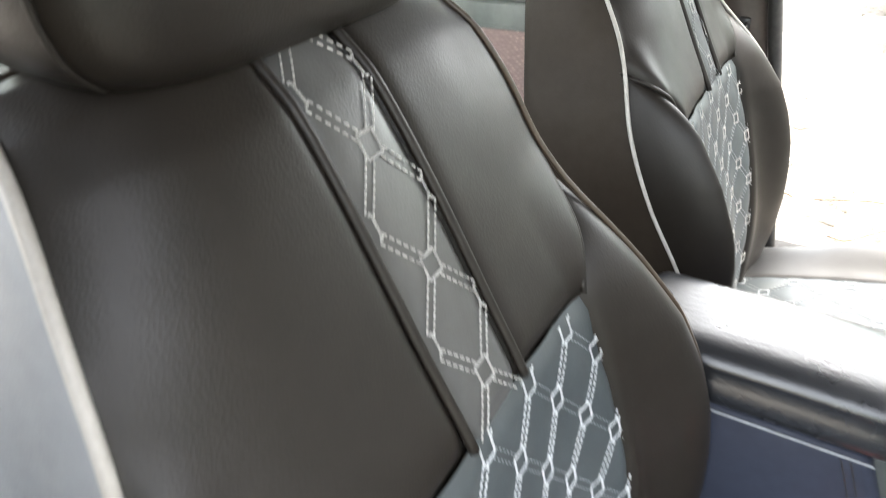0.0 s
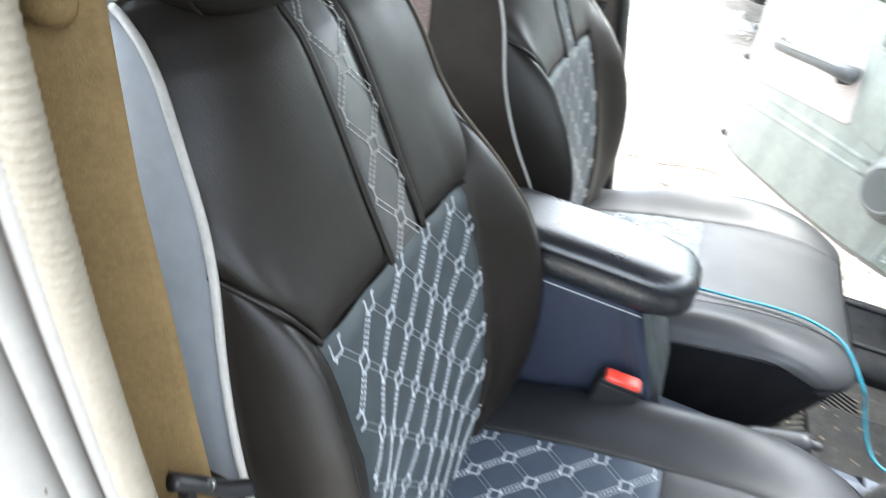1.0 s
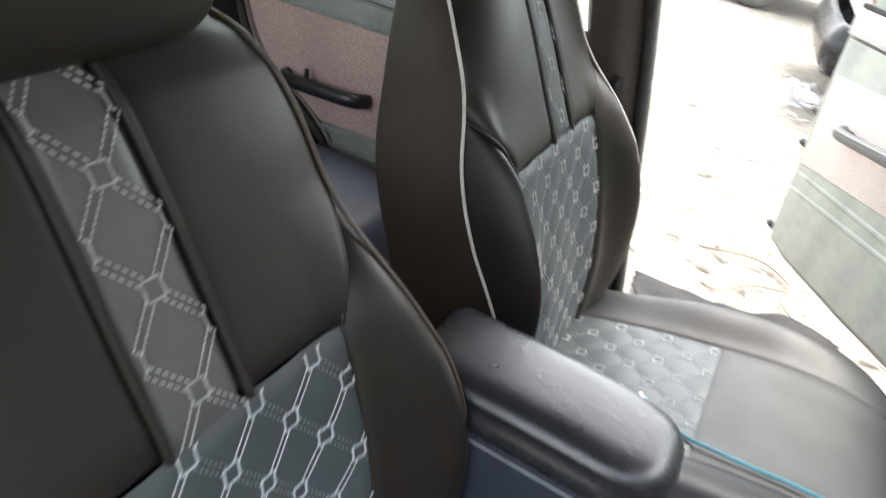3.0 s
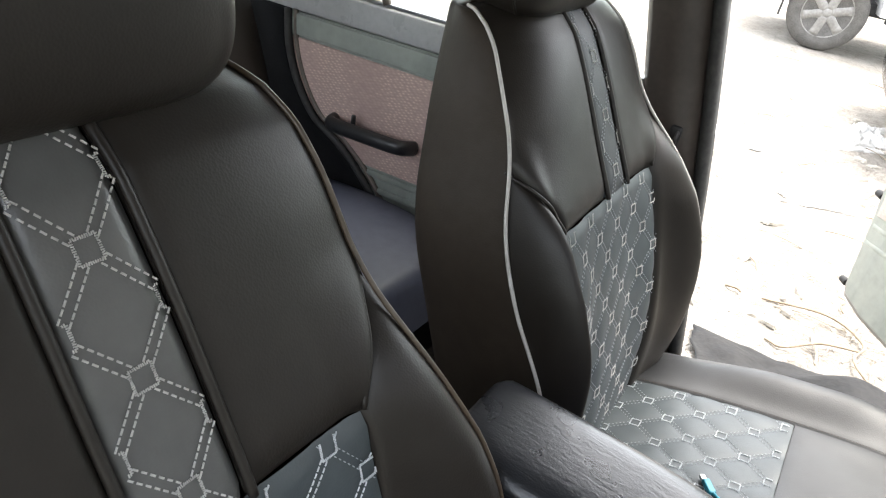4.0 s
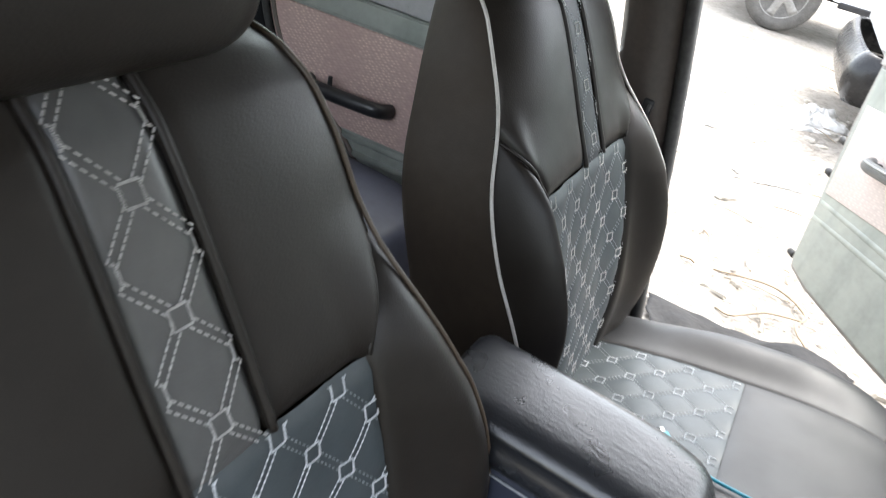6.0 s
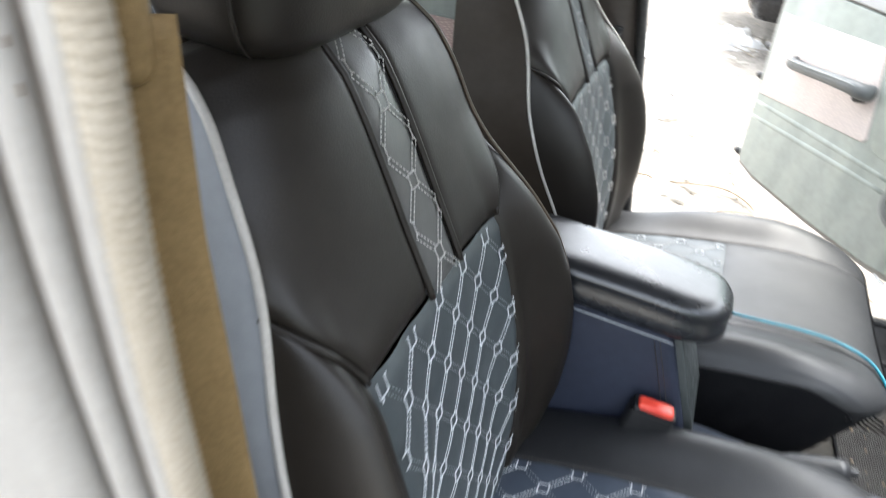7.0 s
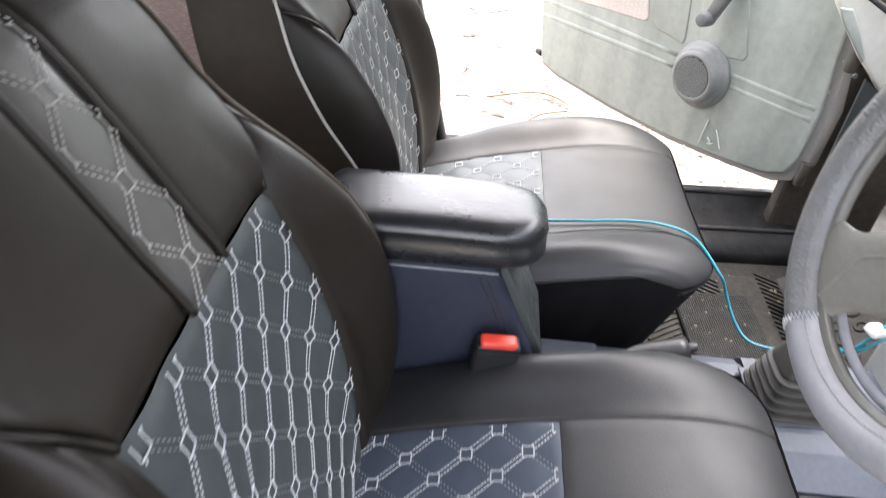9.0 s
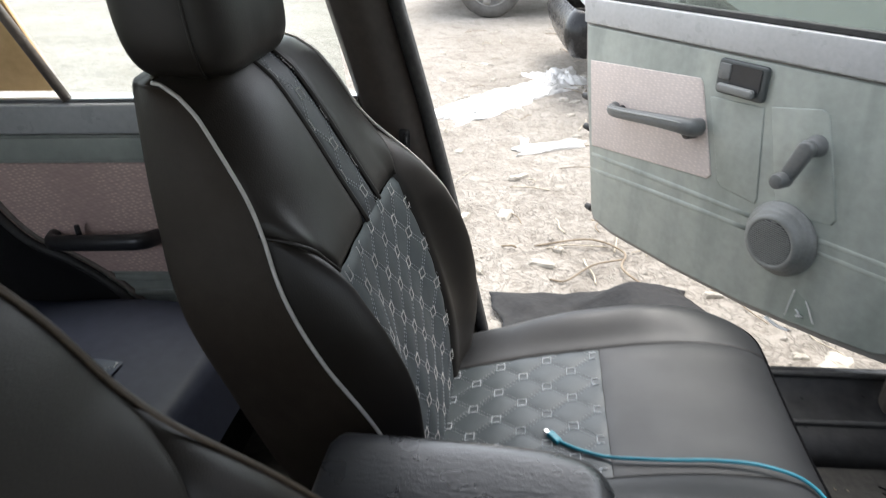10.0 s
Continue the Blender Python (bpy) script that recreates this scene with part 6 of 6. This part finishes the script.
crumpled("plastic_sheet", 0.02, 4.30, 1.30, 0.36, 50, PLASTIC_SHEET, "crumpled white plastic sheet on the sand", "plastic sheet", 1.3, 0.10)
crumpled("plastic_sheet", 0.36, 4.92, 0.42, 0.36, 20, PLASTIC_SHEET, "crumpled white plastic sheet on the sand", "plastic sheet", 4.3, 0.12)
crumpled("plastic_strip", 0.31, 3.34, 0.40, 0.11, 25, PLASTIC_SHEET, "torn white plastic strip on the sand", "plastic sheet", 2.1, 0.04)
def tarpaulin():
    t = thing("dark_tarpaulin", pose(0.47, 1.60, ground_height(0.47, 1.60) + 0.010, 0, 0, 8), "dark grey tarpaulin lying in broad folds on the sand", "tarpaulin")
    def fn(u, v):
        a, b = 2 * u - 1, 2 * v - 1
        edge = 1 + 0.22 * noise.noise(Vector((a * 1.4, b * 1.4, 4.2))) + 0.05 * noise.noise(Vector((a * 5, b * 5, 2.0)))
        arch = 0.085 * smoothstep(-0.25, 0.35, a) * (1 - smoothstep(0.75, 1.0, a)) * (1 - smoothstep(0.35, 1.0, abs(b)))
        folds = 0.016 * abs(math.sin(3.6 * a + 2.1 * b + 1.2 * noise.noise(Vector((a, b, 1.0))))) + 0.010 * abs(noise.noise(Vector((a * 2.6, b * 3.4, 7.0))))
        return Vector((0.35 * a * edge, 0.20 * b * edge, 0.003 + (arch + folds) * (1 - max(abs(a), abs(b)) ** 8)))
    ob = mesh_part("sheet", *grid_mesh(fn, 60, 44), DARK_SHEET, t)
    ob.modifiers.new("thickness", "SOLIDIFY").thickness = 0.0015


tarpaulin()
rng = random.Random(11)
spots = [(rng.uniform(-0.7, 1.6), 1.35 + 4.6 * rng.random() ** 1.4, rng.uniform(0.03, 0.11), rng.uniform(0.02, 0.06)) for k in range(84)]
spots += [(1.15, 1.46, 0.13, 0.08), (1.01, 1.41, 0.06, 0.05), (1.06, 1.50, 0.05, 0.03), (0.10, 2.45, 0.12, 0.06), (0.27, 1.99, 0.10, 0.04)]
for k, (x, y, w, d) in enumerate(spots):
    crumpled("paper_scrap", x, y, w, d, rng.uniform(0, 360), PAPER if rng.random() < 0.9 else PLASTIC_SHEET, "torn pale scrap lying on the sand", "scrap", k * 1.7, 0.012, "scraps on the ground")
for k in range(90):
    x, y, a, l = rng.uniform(-0.7, 1.6), 1.35 + 5.6 * rng.random() ** 1.3, rng.uniform(0, math.pi), rng.uniform(0.05, 0.26)
    t = thing("twig", pose(x, y, ground_height(x, y) + 0.006, 0, 0, math.degrees(a)), "thin dry twig lying on the sand", "twig", "twigs on the ground")
    pts = [(-l / 2, 0, 0), (-l / 6, rng.uniform(-0.02, 0.02), 0.006), (l / 5, rng.uniform(-0.02, 0.02), 0.008), (l / 2, 0, 0.0)]
    mesh_part("stem", *tube(smooth_path(pts, 4), rng.uniform(0.0015, 0.0042), 6), TWIG if rng.random() < 0.45 else STRAW, t)
wire = thing("loose_wire", pose(0.56, 2.02, 0.015), "curled grey-brown wire lying on the sand", "wire")
mesh_part("strand", *tube(smooth_path([(-0.32, 0.12, 0), (-0.10, 0.16, 0.02), (0.03, 0.08, 0.01), (0.01, -0.06, 0.015), (0.10, -0.18, 0)], 8), 0.0042, 8), TWIG, wire)
mesh_part("strand", *tube(smooth_path([(0.02, 0.02, 0.012), (-0.10, -0.05, 0.018), (-0.20, -0.16, 0.01), (-0.26, -0.14, 0)], 8), 0.0036, 8), TWIG, wire)
verts, faces = [], []
for k in range(2600):
    x, y = rng.uniform(-1.2, 2.2), 1.1 + 6.0 * rng.random() ** 1.7
    r = rng.uniform(0.002, 0.008) * (2.2 if rng.random() < 0.06 else 1)
    b = len(verts)
    g = ground_height(x, y)
    ring = [(math.cos(q), math.sin(q)) for q in (0.0, 1.2, 2.3, 3.4, 4.9)]
    for dx, dy in ring:
        verts.append((x + dx * r * rng.uniform(0.7, 1.4), y + dy * r * rng.uniform(0.7, 1.4), g - 0.001))
    for dx, dy in ring:
        verts.append((x + dx * r * rng.uniform(0.3, 0.7), y + dy * r * rng.uniform(0.3, 0.7), g + r * rng.uniform(0.35, 0.8)))
    faces.extend([(b + m, b + (m + 1) % 5, b + 5 + (m + 1) % 5, b + 5 + m) for m in range(5)])
    faces.append(tuple(b + 5 + m for m in range(5)))
tagged(mesh_part("pebbles", verts, faces, CLOD, smooth=False), "small clods and pebbles scattered on the sand", "pebbles", kind="stuff")


# ---- parked vehicles ----
def road_wheel(parent, x, y, z, r, w, side):
    m = Matrix.Translation((x, y, z)) @ pose(0, 0, 0, 90 * side, 0, 0)
    vs, fs = spin([(r * 0.60, -w / 2), (r * 0.92, -w / 2), (r * 0.985, -w * 0.36), (r, -w * 0.2), (r, w * 0.2), (r * 0.985, w * 0.36), (r * 0.93, w / 2), (r * 0.66, w / 2), (r * 0.64, w * 0.44)], 48)
    wheel_ = mesh_part("wheel", [m @ Vector(v) for v in vs], fs, TYRE, parent, "dusty black tyre")
    vs, fs = spin([(r * 0.645, w * 0.46), (r * 0.62, w * 0.47), (r * 0.60, w * 0.30), (r * 0.60, -w * 0.1)], 40)
    mesh_part("rim", [m @ Vector(v) for v in vs], fs[:-1], ALLOY, wheel_, "silver alloy rim")
    mesh_part("brake_drum", [m @ Vector(v) for v in spin([(r * 0.5, -w * 0.05), (0.0, 0.0)], 28)[0]], spin([(r * 0.5, -w * 0.05), (0.0, 0.0)], 28)[1], PLASTIC_GREY, wheel_)
    for k in range(6):
        a = 2 * math.pi * k / 6 + 0.3
        d, n = Vector((math.cos(a), math.sin(a), 0)), Vector((-math.sin(a), math.cos(a), 0))
        pts = [d * r * 0.08 + Vector((0, 0, w * 0.40)), d * r * 0.35 + Vector((0, 0, w * 0.42)), d * r * 0.61 + Vector((0, 0, w * 0.38))]
        vs, fs = tube(smooth_path(pts, 3), [r * 0.15, r * 0.14, r * 0.13, r * 0.125, r * 0.13, r * 0.15, r * 0.17], 8, flat=0.35, up=(0, 0, 1))
        mesh_part("spoke", [m @ v for v in vs], fs, ALLOY, wheel_)
    mesh_part("hub_cap", [m @ Vector(v) for v in spin([(r * 0.13, w * 0.38), (r * 0.13, w * 0.46), (r * 0.09, w * 0.50), (0, w * 0.50)], 20)[0]], spin([(r * 0.13, w * 0.38), (r * 0.13, w * 0.46), (r * 0.09, w * 0.50), (0, w * 0.50)], 20)[1], ALLOY, wheel_)


def car_shell(parent, profile, width, mat, name="body", taper=0.06):
    """Side outline carried across the width, drawn in towards the flanks."""
    ys = [-0.5, -0.47, -0.40, 0.40, 0.47, 0.5]
    n = len(profile)
    verts, faces = [], []
    cx = sum(p[0] for p in profile) / n
    for yv in ys:
        k = abs(yv) / 0.5
        for x, z in profile:
            shrink = 1 - taper * max(k - 0.8, 0) / 0.2 * 0.5
            verts.append((cx + (x - cx) * shrink, yv * width * (1 - 0.16 * max(z - 0.95, 0) / 0.6), z - 0.03 * max(k - 0.8, 0) / 0.2 * (1 if z > 0.9 else 0)))
    for i in range(len(ys) - 1):
        for k in range(n):
            k2 = (k + 1) % n
            faces.append((i * n + k, i * n + k2, (i + 1) * n + k2, (i + 1) * n + k))
    faces.append(tuple(range(n)))
    faces.append(tuple((len(ys) - 1) * n + k for k in range(n))[::-1])
    return mesh_part(name, verts, faces, mat, parent, smooth=False)


def make_suv():
    car = thing("parked_car", pose(0.47, 8.64, 0, 0, 0, 8), "white parked off-road car with alloy wheels and dusty tyres", "car")
    prof = [(-1.55, 0.50), (-1.62, 0.75), (-1.58, 1.02), (-1.50, 1.12), (-1.25, 1.70), (-1.1, 1.78), (1.0, 1.78), (1.2, 1.70), (1.65, 1.10), (2.55, 1.02), (2.70, 0.85), (2.68, 0.50), (2.20, 0.48), (2.15, 0.75), (1.95, 0.88), (1.62, 0.88), (1.42, 0.75), (1.36, 0.44), (-0.50, 0.44), (-0.56, 0.75), (-0.76, 0.88), (-1.10, 0.88), (-1.30, 0.75), (-1.36, 0.50)]
    car_shell(car, prof, 1.75, PAINT_WHITE)
    for x0, x1 in ((-1.2, -0.45), (-0.38, 0.42), (0.50, 1.25)):
        part("window", box((x1 - x0, 0.02, 0.42), ((x0 + x1) / 2, -0.80, 1.38), 0.02), PLASTIC_BLACK, car, "dark side window")
    for x in (-0.93, 1.78):
        for sgn in (1, -1):
            road_wheel(car, x, -0.76 * sgn, 0.37, 0.37, 0.23, sgn)
    part("mudflap", box((0.02, 0.22, 0.22), (-1.36, -0.74, 0.36), 0.004), RUBBER, car, "black rubber mudflap")
    part("sill_step", box((1.7, 0.08, 0.06), (0.43, -0.86, 0.42), 0.01), PLASTIC_BLACK, car, "black side step")
    part("underbody", box((3.4, 1.3, 0.12), (0.5, 0, 0.46), 0.02), RUBBER, car)
    return car


make_suv()


def make_hatch():
    car = thing("parked_car", pose(2.50, 5.25, 0, 0, 0, 4), "pale silver parked hatchback with black bumper", "car")
    prof = [(-2.05, 0.62), (-2.08, 0.80), (-2.02, 0.98), (-1.72, 1.42), (-1.5, 1.50), (0.1, 1.50), (0.35, 1.42), (1.0, 1.0), (1.75, 0.90), (1.92, 0.75), (1.92, 0.30), (1.62, 0.30), (1.56, 0.55), (1.38, 0.66), (1.12, 0.66), (0.94, 0.55), (0.88, 0.28), (-0.98, 0.28), (-1.04, 0.55), (-1.22, 0.66), (-1.50, 0.66), (-1.68, 0.55), (-1.74, 0.34)]
    car_shell(car, prof, 1.62, PAINT_WHITE)
    def bump(u, v):
        a = (2 * u - 1)
        y = 0.80 * math.copysign(min(abs(a) * 1.25, 1.0), a)
        x = -2.17 + 0.55 * max(abs(a) - 0.78, 0) / 0.22 + 0.05 * a * a
        z = 0.31 + 0.27 * v
        return Vector((x + 0.06 * (2 * v - 1) ** 2, y * (1.02 - 0.03 * (2 * v - 1) ** 2), z))
    ob = mesh_part("bumper", *grid_mesh(bump, 40, 14), BUMPER_BLACK, car, "black plastic bumper")
    ob.modifiers.new("thickness", "SOLIDIFY").thickness = 0.03
    mesh_part("bumper_strip", *tube([bump(u, 0.22) + Vector((-0.008, 0, 0)) for u in np.linspace(0.02, 0.98, 40)], 0.008, 6), METAL, car, "pale bumper strip")
    for sgn in (-1, 1):
        part("tail_lamp", box((0.12, 0.10, 0.26), (-1.98, 0.74 * sgn, 0.86), 0.02), TAIL_RED, car, "red tail lamp", smooth=True)
        for x in (-1.36, 1.25):
            road_wheel(car, x, -0.70 * sgn, 0.29, 0.29, 0.18, sgn)
    for x0, x1 in ((-1.55, -0.85), (-0.80, -0.05), (0.0, 0.55)):
        part("window", box((x1 - x0, 0.02, 0.36), ((x0 + x1) / 2, -0.755, 1.20), 0.02), PLASTIC_BLACK, car, "dark side window")
    part("side_stripe", box((2.6, 0.012, 0.05), (-0.2, -0.815, 0.72), 0.004), PAINT_WHITE, car, "white side stripe")
    return car


make_hatch()
